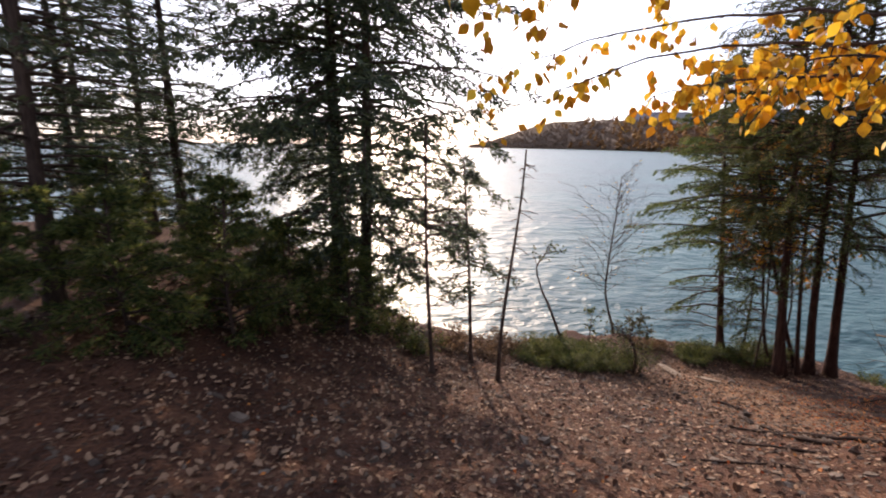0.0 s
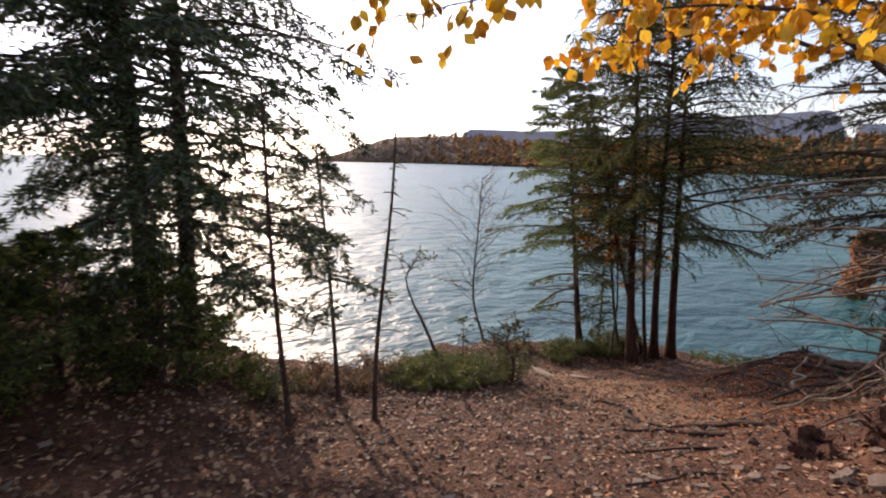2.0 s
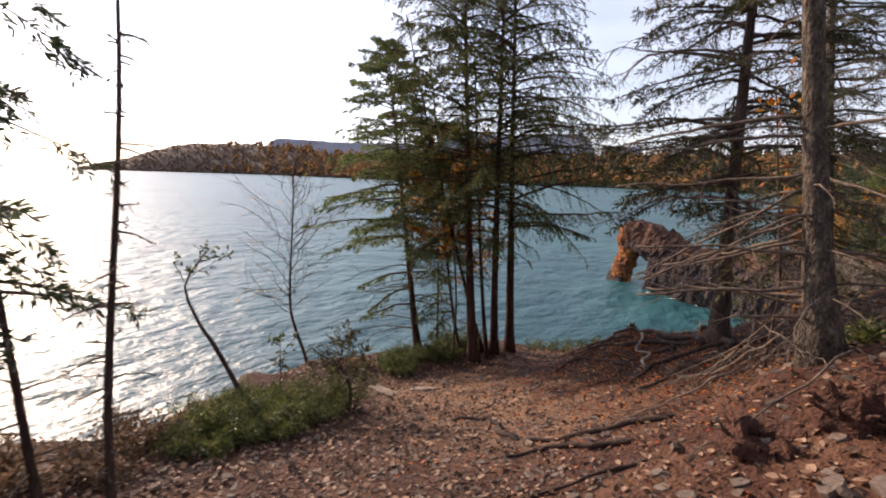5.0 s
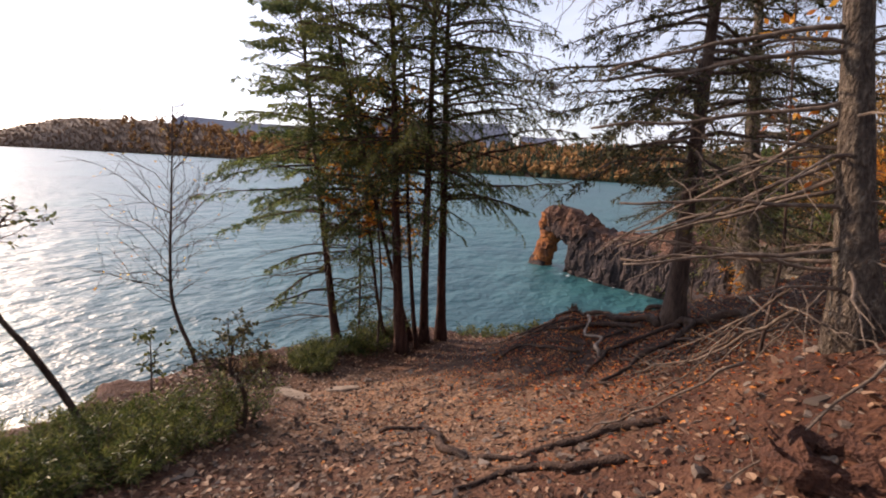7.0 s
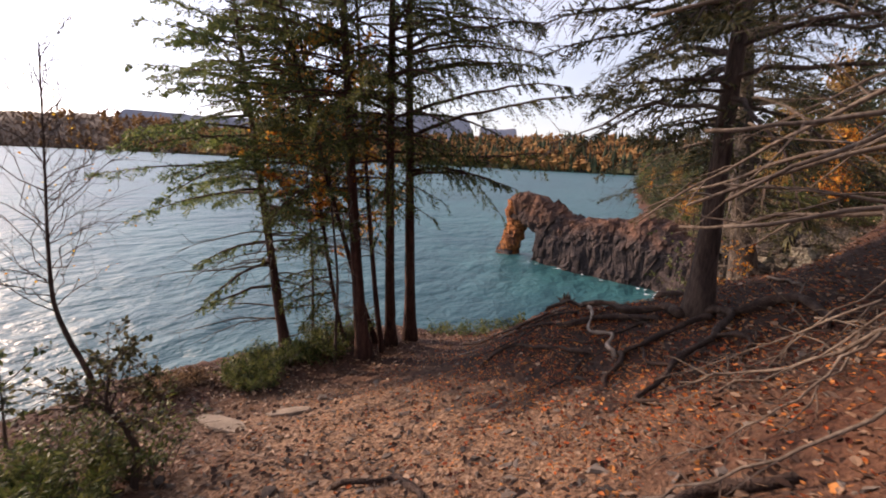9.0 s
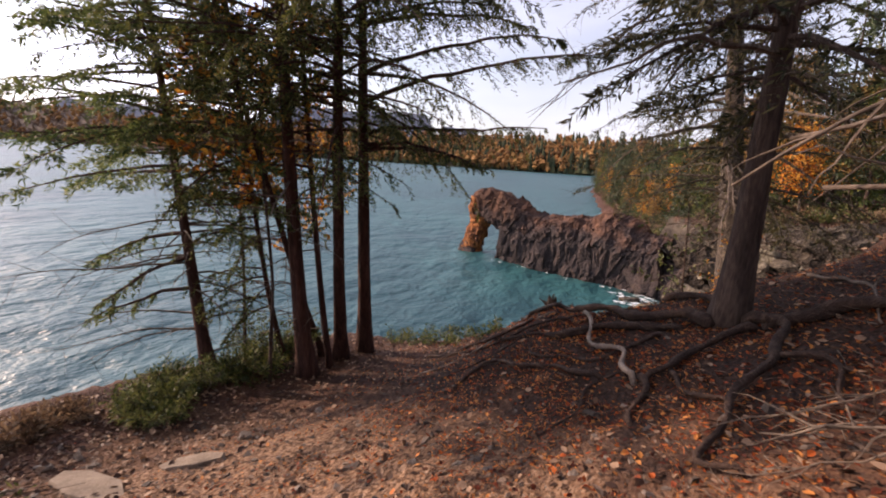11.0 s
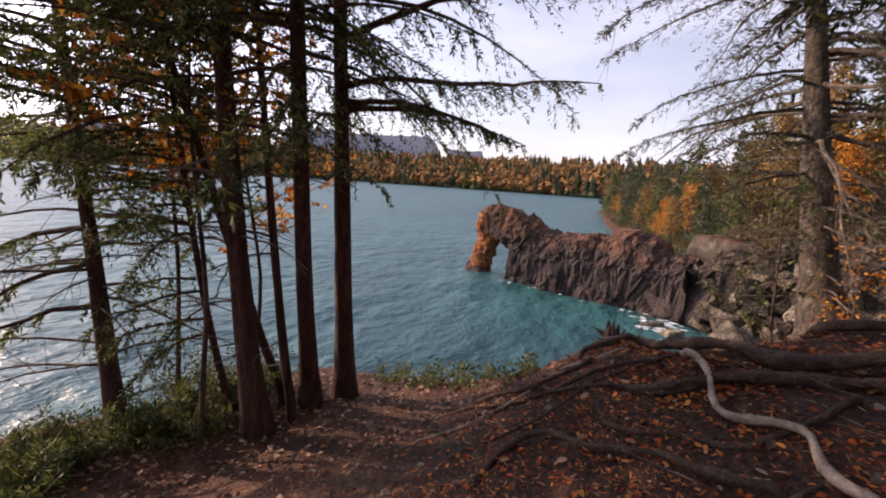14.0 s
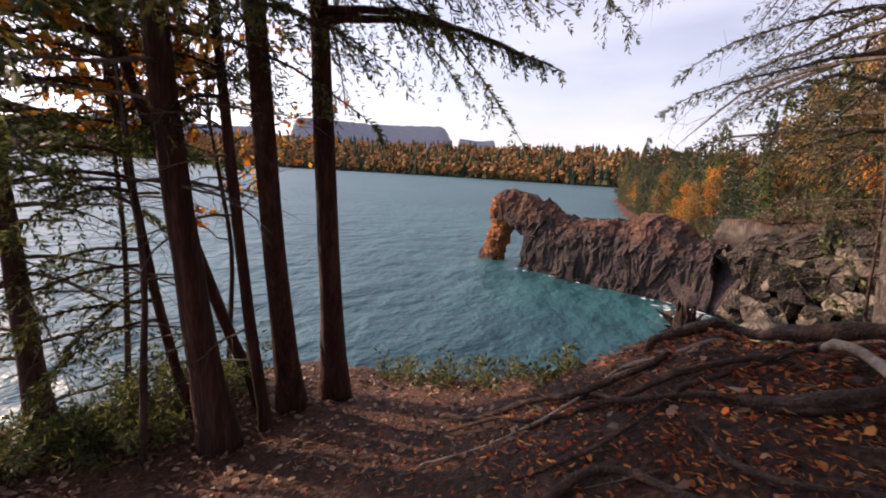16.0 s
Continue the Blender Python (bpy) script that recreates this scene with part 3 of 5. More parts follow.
    pts[:, 2] += length * (rise * s - sag * s * s)
    pts[1:] += np.cumsum(rng.normal(size=(steps - 1, 3)), 0) * jitter * length / steps ** 0.5 * 0.5
    return pts


def along(pts, s):
    """Points and directions at the shares s of a polyline."""
    k = np.clip(np.asarray(s) * (len(pts) - 1), 0, len(pts) - 1.001)
    i = k.astype(int)
    f = (k - i)[:, None]
    d = pts[i + 1] - pts[i]
    return pts[i] * (1 - f) + pts[i + 1] * f, d / np.maximum(1e-9, np.linalg.norm(d, axis=1, keepdims=True))


def needle_twigs(leaf, wood, rng, pts, length, twigs, blades, blade_l, blade_w, spread=0.9, start=0.15, hang=0.15, twig_share=0.34, reach=1.0):
    """Side twigs of a conifer's limb, brushed with needles."""
    s = np.sort(rng.uniform(start, 1.0, twigs))
    p, d = along(pts, s)
    side = np.cross(d, (0, 0, 1.0))
    side /= np.maximum(1e-6, np.linalg.norm(side, axis=1, keepdims=True))
    sign = np.where(np.arange(twigs) % 2 == 0, 1, -1)[:, None]
    tw = d * rng.uniform(0.35, 0.9, (twigs, 1)) + side * sign * spread * rng.uniform(0.5, 1.1, (twigs, 1))
    tw[:, 2] += rng.uniform(-0.25, 0.15, twigs) - hang
    tw /= np.linalg.norm(tw, axis=1, keepdims=True)
    tl = length * twig_share * (1.12 - s) * rng.uniform(0.55, 1.2, twigs) * reach + 0.07
    if wood is not None:
        for a, w, l in zip(p, tw, tl):
            wood.tube([a, a + w * l * 0.5 + (0, 0, 0.01), a + w * l], (0.005, 0.004, 0.002), 3)
    u = rng.uniform(0.05, 1.0, (twigs, blades))
    o = (p[:, None] + tw[:, None] * (u * tl[:, None])[..., None]).reshape(-1, 3)
    o[:, 2] -= (u ** 2 * tl[:, None] * hang).ravel()
    w = np.repeat(tw, blades, 0)
    r = perp(w, rng, len(o))
    b = w * 0.75 + r * 0.65
    b /= np.linalg.norm(b, axis=1, keepdims=True)
    leaf.blades(o, b, perp(b, rng, len(o)), blade_l * rng.uniform(0.6, 1.25, len(o)), blade_w * rng.uniform(0.7, 1.3, len(o)))


def trunk_tube(rng, base, height, radius, top_radius, lean=(0, 0), sway=0.04, sides=12, flare=1.6, steps=22):
    s = np.linspace(0, 1, steps)
    pts = np.zeros((steps, 3))
    pts[:, 0] = lean[0] * s + sway * np.sin(s * 5 + rng.uniform(0, 6)) - sway * math.sin(0)
    pts[:, 1] = lean[1] * s + sway * np.sin(s * 4 + rng.uniform(0, 6))
    pts[:, 0] -= pts[0, 0]
    pts[:, 1] -= pts[0, 1]
    pts[:, 2] = s ** 1.25 * height
    pts[0, 2] = -0.25
    r = radius + (top_radius - radius) * s
    r = r * (1 + (flare - 1) * np.exp(-np.maximum(0, pts[:, 2]) / (radius * 2.2)))
    return pts, r


def conifer(name, at, height, radius, crown_from, limb, label, seed, leaf_mat=None, bark=None, per_metre=16, twigs=14, blades=9, blade_l=0.1, blade_w=0.018,
            rise=0.05, sag=0.22, dead_below=0.0, dead_density=5, lean=(0, 0), sway=0.04, group="", bare=0.0, top_shape=0.8, sides=12, ways=None, wooden=False, dead_len=0.8, flare=1.6, pieces=False, far=False, extra=(), hang=0.15, low=0.0, dense=1.0):
    """A spruce or cedar: tapered trunk, dead lower limbs, and a crown of limbs brushed with needles."""
    rng = np.random.default_rng(seed)
    x, y = at[:2]
    z = at[2] if len(at) > 2 else ground_z(x, y)
    tree = thing(name, (x, y, z), label, "tree", group)
    tp, tr = trunk_tube(rng, (0, 0, 0), height, radius, 0.012, lean, sway, sides, flare)
    g = Geo()
    g.tube(tp, tr, sides, 0.07, rng)
    part("trunk", g, bark or BARK, tree, smooth=True)
    leaf, wood, dead = Geo(), Geo(), Geo()
    span = height - crown_from
    count = int(span * per_metre)
    for q in range(count):
        h = crown_from + span * ((q + rng.uniform(0, 1)) / count) ** dense
        k = (h - crown_from) / span
        L = limb * (1 - k) ** top_shape * rng.uniform(0.65, 1.1) + 0.12
        if low:
            L *= 0.5 + 0.5 * min(1, h / low)
        if k < 0.12:
            L *= 0.6 + 3 * k
        a = rng.uniform(0, 2 * np.pi) if ways is None else rng.normal(ways[0], ways[1])
        i = np.searchsorted(tp[:, 2], h)
        c = tp[min(i, len(tp) - 1)]
        way = np.array((math.cos(a), math.sin(a), 0))
        pts = bough(rng, (c[0], c[1], h), way, L, rise + 0.35 * k + rng.normal() * 0.13, sag * rng.uniform(0.6, 1.3), 8, 0.09 if pieces else 0.03)
        if pieces:
            wood = Geo()
        if not far:
            wood.tube(pts, np.linspace((0.01 if pieces else 0.007) + 0.009 * L, 0.003, 8), 5 if pieces else 4)
        bald = rng.uniform() < bare
        if bald or pieces:
            side = np.cross(way, (0, 0, 1))
            for e in range(int((13 if bald else 6) * L / limb) + 3):
                p, d = along(pts, [rng.uniform(0.15, 0.97)])
                wv = unit(d[0] + side * rng.choice((-1, 1)) * rng.uniform(0.3, 1.0) + rng.normal(size=3) * 0.25 + (0, 0, -0.08))
                tw = bough(rng, p[0], wv, min(0.7, L * rng.uniform(0.08, 0.24)), 0.08, 0.3, 5, 0.22)
                wood.tube(tw, (0.006, 0.005, 0.004, 0.003, 0.0015), 3)
                for f in range(2):
                    p2, d2 = along(tw, [rng.uniform(0.3, 0.9)])
                    w2 = unit(d2[0] + rng.normal(size=3) * 0.45)
                    wood.tube([p2[0], p2[0] + w2 * 0.06 * L + (0, 0, -0.004), p2[0] + w2 * 0.12 * L + (0, 0, -0.015)], (0.003, 0.0025, 0.0012), 3)
        if pieces:
            part("limb", wood, DEADWOOD if bald else bark or BARK, tree)
            wood = Geo()
        if bald:
            continue
        n = max(4, int(twigs * (0.35 + 0.65 * L / limb)))
        needle_twigs(leaf, wood if wooden else None, rng, pts, L, n, blades, blade_l, blade_w, hang=hang)
        m = blades * 3
        p, d = along(pts, rng.uniform(0.25, 1, m))
        b = d * 0.7 + perp(d, rng, m) * 0.7
        b /= np.linalg.norm(b, axis=1, keepdims=True)
        leaf.blades(p, b, perp(b, rng, m), blade_l * rng.uniform(0.7, 1.2, m), np.full(m, blade_w))
    for h, turn, L, up, down in extra:
        c = tp[min(np.searchsorted(tp[:, 2], h), len(tp) - 1)]
        pts = bough(rng, (c[0], c[1], h), (math.cos(radians(turn)), math.sin(radians(turn)), 0), L, up, down, 12, 0.05)
        g = Geo()
        g.tube(pts, np.linspace(0.035, 0.005, 12), 6)
        part("limb", g, bark or BARK, tree)
        needle_twigs(leaf, wood, rng, pts, L * 0.55, int(14 * L), blades + 6, blade_l, blade_w, start=0.3, hang=0.3, twig_share=0.42)
    crown = part("crown", leaf, leaf_mat or NEEDLE, tree) if leaf.n else tree
    if wood.n:
        tagged(part("crown_wood", wood, bark or BARK, crown), kind="stuff")
    if dead_below:
        for q in range(int((crown_from - dead_below + 0.6) * dead_density)):
            h = rng.uniform(dead_below, min(crown_from + 0.6, height - 0.12))
            a = rng.uniform(0, 2 * np.pi) if ways is None else rng.normal(ways[0], ways[1])
            i = np.searchsorted(tp[:, 2], h)
            c = tp[min(i, len(tp) - 1)]
            L = limb * dead_len * rng.uniform(0.3, 1.0)
            dead = Geo()
            pts = bough(rng, (c[0], c[1], h), (math.cos(a), math.sin(a), 0), L, rng.uniform(-0.1, 0.25), rng.uniform(0.1, 0.4), 8, 0.06)
            dead.tube(pts, np.linspace(0.007 + 0.006 * L, 0.002, 8), 5)
            sprigs = []
            for e in range(int(3 + 4 * L)):
                if name == "cedar":
                    sprigs.append(Geo())
                p, d = along(pts, [rng.uniform(0.25, 0.95)])
                wv = unit(d[0] + rng.normal(size=3) * 0.55)
                (sprigs[-1] if sprigs else dead).tube([p[0], p[0] + wv * 0.1 * L + rng.normal(size=3) * 0.015, p[0] + wv * 0.28 * L], (0.004, 0.003, 0.0015), 3)
            snag = part("dead_limb", dead, DEADWOOD, tree)
            for sprig in sprigs:
                part("twig", sprig, DEADWOOD, snag)
    return tree


# two tall spruces against the light
conifer("spruce", (-1.42, 8.15), 10.5, 0.125, 0.35, 2.9, "tall dark spruce silhouetted against the lake", 41, per_metre=22, dense=0.75, twigs=30, blades=15, blade_l=0.115, blade_w=0.024, group="twin spruces", top_shape=0.35, low=3.6, sag=0.36, hang=0.3, lean=(0.15, 0))
conifer("spruce", (-1.86, 8.25), 11.5, 0.15, 0.35, 3.1, "tall dark spruce with a thick trunk", 42, per_metre=22, dense=0.75, twigs=30, blades=15, blade_l=0.115, blade_w=0.024, group="twin spruces", top_shape=0.35, low=3.6, sag=0.36, hang=0.3, lean=(-0.15, 0.1))
# dense spruces at the start
for q, (x, y, h, r, f, l) in enumerate(((-4.7, 5.4, 9, 0.1, 1.3, 2.0), (-6.2, 7.9, 9, 0.09, 1.0, 1.8), (-5.75, 9.2, 8.5, 0.1, 0.9, 1.6), (-7.6, 6.0, 9, 0.1, 1.4, 1.9), (-5.6, 6.6, 8.4, 0.08, 1.0, 1.7), (-7.4, 9.7, 9.5, 0.1, 0.8, 1.8), (-8.3, 8.7, 9, 0.1, 0.8, 1.9), (-6.9, 11.0, 9, 0.09, 0.6, 1.7), (-4.8, 8.6, 9, 0.1, 0.5, 1.5))):
    conifer("spruce", (x, y), h, r, f, l, "lanky dark green spruce in a dense stand", 50 + q, per_metre=14, twigs=18, blades=11, dead_below=0.3, dead_density=4, group="dense spruces", top_shape=0.55)
for q, (x, y, h, l) in enumerate(((-3.5, 4.9, 1.7, 0.9), (-2.7, 5.7, 2.0, 1.0), (-4.4, 4.3, 1.9, 0.95), (-2.3, 6.7, 1.6, 0.95), (-3.4, 6.9, 1.7, 1.0), (-5.2, 3.9, 2.0, 1.0), (-1.5, 6.9, 1.5, 1.0), (-4.3, 6.1, 1.9, 1.0))):
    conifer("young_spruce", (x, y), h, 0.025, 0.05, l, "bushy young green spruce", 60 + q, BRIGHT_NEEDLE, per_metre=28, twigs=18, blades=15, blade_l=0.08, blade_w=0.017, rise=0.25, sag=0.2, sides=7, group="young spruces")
# thin trees on the edge
conifer("spruce_sapling", (-0.13, 6.35), 3.6, 0.035, 1.9, 0.75, "thin half-dead spruce at the cliff edge", 71, per_metre=13, twigs=11, blades=10, dead_below=0.4, dead_density=9, sides=7, group="edge saplings", rise=-0.02, lean=(-0.07, -0.35), sway=0.02)
conifer("spruce_sapling", (0.5, 7.15), 3.35, 0.035, 1.3, 0.85, "thin spruce with sparse drooping limbs", 72, per_metre=13, twigs=11, blades=10, dead_below=0.3, dead_density=8, sides=7, group="edge saplings", rise=-0.05, lean=(-0.2, -0.1), sway=0.02)
conifer("dead_snag", (0.88, 6.6), 3.5, 0.034, 3.42, 0.25, "bare dead spruce pole with short twigs", 73, DRY_SHRUB, per_metre=4, twigs=2, blades=2, dead_below=0.5, dead_density=16, sides=7, lean=(0.2, -0.15), sway=0.045, dead_len=1.1)
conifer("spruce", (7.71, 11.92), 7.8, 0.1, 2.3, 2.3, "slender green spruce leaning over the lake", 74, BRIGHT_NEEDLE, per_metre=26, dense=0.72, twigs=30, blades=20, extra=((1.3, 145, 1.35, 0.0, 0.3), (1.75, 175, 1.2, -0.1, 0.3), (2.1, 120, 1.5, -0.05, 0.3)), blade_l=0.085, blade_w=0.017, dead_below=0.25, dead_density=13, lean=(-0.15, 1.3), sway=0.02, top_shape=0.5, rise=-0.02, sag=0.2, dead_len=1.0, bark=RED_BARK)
LAKEWARD = radians(115)
for q, (x, y, h, r, f, l) in enumerate(((8.48, 10.72, 9.2, 0.125, 3.0, 2.3), (9.26, 10.77, 9.4, 0.11, 3.0, 2.3), (9.65, 10.6, 9.3, 0.12, 3.2, 2.3))):
    conifer("cedar", (x, y), h, r, f, l, "cedar with a straight reddish trunk and flat sprays", 80 + q, CEDAR, RED_BARK, per_metre=(17, 17, 16)[q], dense=0.72, top_shape=0.28, twigs=22, blades=32, blade_l=0.056, blade_w=0.0125, hang=0.45,
            rise=0.18, sag=0.4, dead_below=(0.8, 0, 0)[q], dead_density=3, group="cedar clump", lean=((-1.1, -2.0, -1.5)[q], (-0.35, -1.6, -1.0)[q]), sway=0.02, flare=1.7,
            extra=((3.95, -62, 3.1, 0.38, 0.12), (3.55, -54, 2.6, 0.2, 0.12), (3.3, -48, 1.9, 0.12, 0.22), (4.3, -75, 2.5, 0.35, 0.2), (3.4, -48, 1.5, 0.2, 0.35), (4.9, -40, 2.6, 0.3, 0.2), (5.3, -80, 2.2, 0.3, 0.2)) if q == 2 else ())
for q, (x, y, h, r, f, l) in enumerate(((8.86, 10.62, 8.4, 0.055, 2.7, 1.6), (9.1, 10.98, 7.8, 0.055, 2.6, 1.7), (8.6, 11.3, 7.4, 0.045, 0.8, 1.3))):
    conifer("cedar", (x, y), h, r, f, l, "thin cedar stem behind the larger trunks", 84 + q, CEDAR, RED_BARK, per_metre=6, top_shape=0.5, twigs=18, blades=32, blade_l=0.056, blade_w=0.0125, hang=0.45,
            rise=0.15, sag=0.4, dead_below=0.5, dead_density=4, group="cedar clump", lean=((-0.74, -2.2, -0.9)[q], (0.2, 0.5, 0.6)[q]), flare=1.5, ways=(LAKEWARD + 0.5, 0.9))
# the root-bound tree, the tall grey spruce behind it and the scaly trunk beside the path
tree_a = conifer("leaning_spruce", (8.84, 5.54), 9.0, 0.13, 2.0, 2.6, "brown-barked spruce on a mass of bare roots", 91, OLIVE_NEEDLE, per_metre=17, twigs=28, blades=15, dead_below=1.7, dead_density=5, bare=0.18, rise=0.0, sag=0.3, flare=1.8, top_shape=0.35, lean=(-0.6, -0.13), sway=0.02, pieces=True)
conifer("old_spruce", (15.1, 5.1), 12.0, 0.31, 2.2, 4.2, "old grey spruce with long bare drooping limbs", 92, OLIVE_NEEDLE, GREY_BARK, per_metre=15, twigs=34, blades=17, dead_below=0.6, dead_density=12, bare=0.16, rise=-0.02, sag=0.32, top_shape=0.35, dead_len=0.5, lean=(1.6, 1.5), sway=0.02, pieces=True)
tree_b = conifer("scaly_spruce", (5.66, 3.72), 9.5, 0.12, 3.3, 1.6, "scaly grey-barked spruce with bare dead limbs", 93, BROWN_NEEDLE, GREY_BARK, per_metre=15, twigs=22, blades=13, dead_below=0.25, dead_density=7, bare=0.28, rise=0.1, sag=0.2, top_shape=0.4, dead_len=1.05, flare=1.8, lean=(0.1, 1.2), sway=0.02, pieces=True)


rng = np.random.default_rng(95)
for q, (h, turn, L, up) in enumerate(((2.0, 100, 1.5, -0.15), (1.85, 105, 1.3, -0.08), (1.55, 100, 1.75, -0.05), (0.85, 102, 1.6, 0.0), (1.2, 106, 1.3, -0.55), (1.0, 95, 1.4, -0.4), (0.6, 112, 1.4, -0.2),
                                      (0.5, 80, 1.7, -0.1), (1.1, 62, 1.8, -0.42), (1.45, 78, 1.9, -0.6), (0.4, 98, 1.5, 0.05))):
    g = Geo()
    pts = bough(rng, (0.01 * h, 0.17 * h, h), (math.cos(radians(turn)), math.sin(radians(turn)), 0), L, up, 0.03, 11, 0.07)
    g.tube(pts, np.linspace(0.018, 0.006 if q > 8 else 0.01, 11), 6, 0.12, rng)
    limb = part("broken_limb", g, DEADWOOD, tree_b, "bare broken limb", smooth=True)
    for e in range(7 if q > 8 else 3):
        a, dd = along(pts, [rng.uniform(0.3, 0.97)])
        g = Geo()
        g.tube(bough(rng, a[0], unit(dd[0] + rng.normal(size=3) * 0.55), rng.uniform(0.15, 0.55), 0.05, 0.15, 6, 0.15), np.linspace(0.0065, 0.002, 6), 4)
        part("twig", g, DEADWOOD, limb)


def bare_birch(name, at, points, radius, label, seed, twig_n, leaf_mat=None, leaf_n=0, sprawl=0.9, leaf_l=0.05, from_s=0.35, category="tree"):
    """A crooked small broadleaf stem with forking fine twigs and a few leaves."""
    rng = np.random.default_rng(seed)
    x, y = at
    z = ground_z(x, y)
    tree = thing(name, (x, y, z), label, category)
    g = Geo()
    key = np.array(points, float)
    s = np.linspace(0, 1, 16)
    d = np.linspace(0, 1, len(key))
    pts = np.stack([np.interp(s, d, key[:, c]) for c in range(3)], -1)
    pts[0, 2] = -0.2
    pts[1:-1] = (pts[:-2] + 2 * pts[1:-1] + pts[2:]) / 4
    g.tube(pts, np.linspace(radius, radius * 0.22, 16), 8, 0.06, rng)
    part("trunk", g, BARK, tree, smooth=True)
    fine, leaf, ends = Geo(), Geo(), []
    for q in range(twig_n):
        k = from_s + (1 - from_s) * (q + rng.uniform(0, 1)) / twig_n
        p, dd = along(pts, [k])
        a = rng.uniform(0, 2 * np.pi)
        way = unit(np.array((math.cos(a), math.sin(a), 0)) * 0.8 + dd[0] * rng.uniform(0.3, 0.8))
        L = sprawl * rng.uniform(0.45, 1.0) * (0.25 + 0.5 * math.sin(math.pi * (0.25 + 0.75 * (k - from_s) / (1.02 - from_s))))
        limb = bough(rng, p[0], way, L, 0.25, 0.2, 7, 0.28)
        fine.tube(limb, np.linspace(min(0.007, radius * 0.3), 0.002, 7), 4)
        ends.append(limb)
        for e in range(9):
            p2, d2 = along(limb, [rng.uniform(0.2, 0.98)])
            w2 = unit(d2[0] + rng.normal(size=3) * 0.6 + (0, 0, 0.1))
            tw = bough(rng, p2[0], w2, L * rng.uniform(0.2, 0.45), 0.05, 0.1, 4, 0.08)
            fine.tube(tw, np.linspace(0.0032, 0.0014, 4), 3)
            ends.append(tw)
    tagged(part("twig_spray", fine, BARK, tree), kind="stuff")
    if leaf_n:
        for q in range(leaf_n):
            e = ends[rng.integers(len(ends))]
            p, d = along(e, [rng.uniform(0.5, 1.0)])
            w = unit(d[0] + rng.normal(size=3) * 0.7 + (0, 0, -0.5))
            leaf.blades(p, [w], perp(w[None], rng, 1), [leaf_l * rng.uniform(0.7, 1.2)], [leaf_l * 0.6])
        part("foliage", leaf, leaf_mat, tree)
    return tree


bare_birch("birch", (4.8, 12.1), [(0, 0, 0), (-0.22, 0.03, 0.6), (-0.36, 0.05, 1.2), (-0.33, 0.05, 2.0), (-0.28, 0, 2.9), (-0.2, 0, 4.3)], 0.04, "small bare birch with fine spreading twigs", 101, 46, YELLOW_REST, 130, 2.5, 0.04, 0.36)
bare_birch("crooked_sapling", (2.62, 9.25), [(0, 0, 0), (-0.12, 0, 0.45), (-0.38, 0.05, 1.1), (-0.52, 0.05, 1.35), (-0.7, 0.1, 1.9), (-0.4, 0.1, 2.3)], 0.04, "crooked dark sapling with a few leaves on top", 102, 8, SHRUB, 90, 0.7, 0.06, 0.8)
bare_birch("shrub", (3.55, 10.5), [(0, 0, 0), (0.02, 0, 0.4), (0.05, 0.05, 0.95)], 0.02, "small shrub with green and red leaves", 103, 8, SHRUB, 110, 0.6, 0.07, 0.4, "shrub")
bare_birch("autumn_sapling", (8.0, 11.0), [(0, 0, 0), (0.1, 0, 1.5), (0.0, 0.1, 3.3), (0.1, 0.1, 5.3)], 0.03, "slim sapling with orange autumn leaves among the cedars", 104, 34, ORANGE, 2600, 1.9, 0.085, 0.5)
bare_birch("autumn_sapling", (9.2, 11.75), [(0, 0, 0), (0.1, 0, 1.5), (-0.1, 0.1, 3.0), (0.1, 0.1, 5.2)], 0.03, "slim sapling with orange autumn leaves at the edge", 105, 26, ORANGE, 1200, 1.7, 0.08, 0.35)
bare_birch("autumn_sapling", (8.35, 12.0), [(0, 0, 0), (0.1, 0.1, 1.6), (0.0, 0.1, 3.4), (0.1, 0.2, 5.6)], 0.03, "slim sapling with orange autumn leaves over the lake", 109, 34, ORANGE, 2800, 1.7, 0.09, 0.45)
bare_birch("maple_sapling", (6.3, 4.3), [(0, 0, 0), (0.05, -0.05, 0.9), (-0.1, 0.05, 1.9), (-0.3, 0.15, 3.0)], 0.016, "thin maple sapling with red and orange leaves", 106, 9, ORANGE, 60, 0.8, 0.08, 0.45)
bare_birch("shrub", (13.0, 6.0), [(0, 0, 0), (0.05, 0.1, 0.8), (-0.1, 0.15, 1.8), (-0.1, 0.2, 2.6)], 0.025, "thin shrub with small yellow-green leaves below the old spruce", 107, 16, SHRUB, 420, 1.3, 0.07, 0.15, "shrub")
bare_birch("shrub", (12.4, 5.3), [(0, 0, 0), (0.1, 0.1, 0.7), (0.1, 0.1, 1.5)], 0.02, "bushy shrub with dry golden leaves", 108, 14, ORANGE, 260, 1.0, 0.06, 0.15, "shrub")


# ---- yellow birch hanging over the start of the path ----
def leaf_mesh():
    me = Geo()
    n = 7
    s = np.linspace(0, 1, n)
    w = np.array((0.004, 0.2, 0.33, 0.35, 0.27, 0.14, 0.0))
    fold = 0.1
    mid = np.stack([s, 0 * s, 0.05 * np.sin(s * 3)], -1)
    lo = np.stack([s, -w, fold * w * 2 + 0.03 * np.sin(s * 9)], -1)
    hi = np.stack([s, w, fold * w * 2 - 0.03 * np.sin(s * 9)], -1)
    v = np.vstack([mid, lo, hi])
    q = [(a, a + 1, n + a + 1, n + a) for a in range(n - 1)] + [(a + 1, a, 2 * n + a, 2 * n + a + 1) for a in range(n - 1)]
    me.add(v, q)
    return me.mesh("leaf", YELLOW, True)


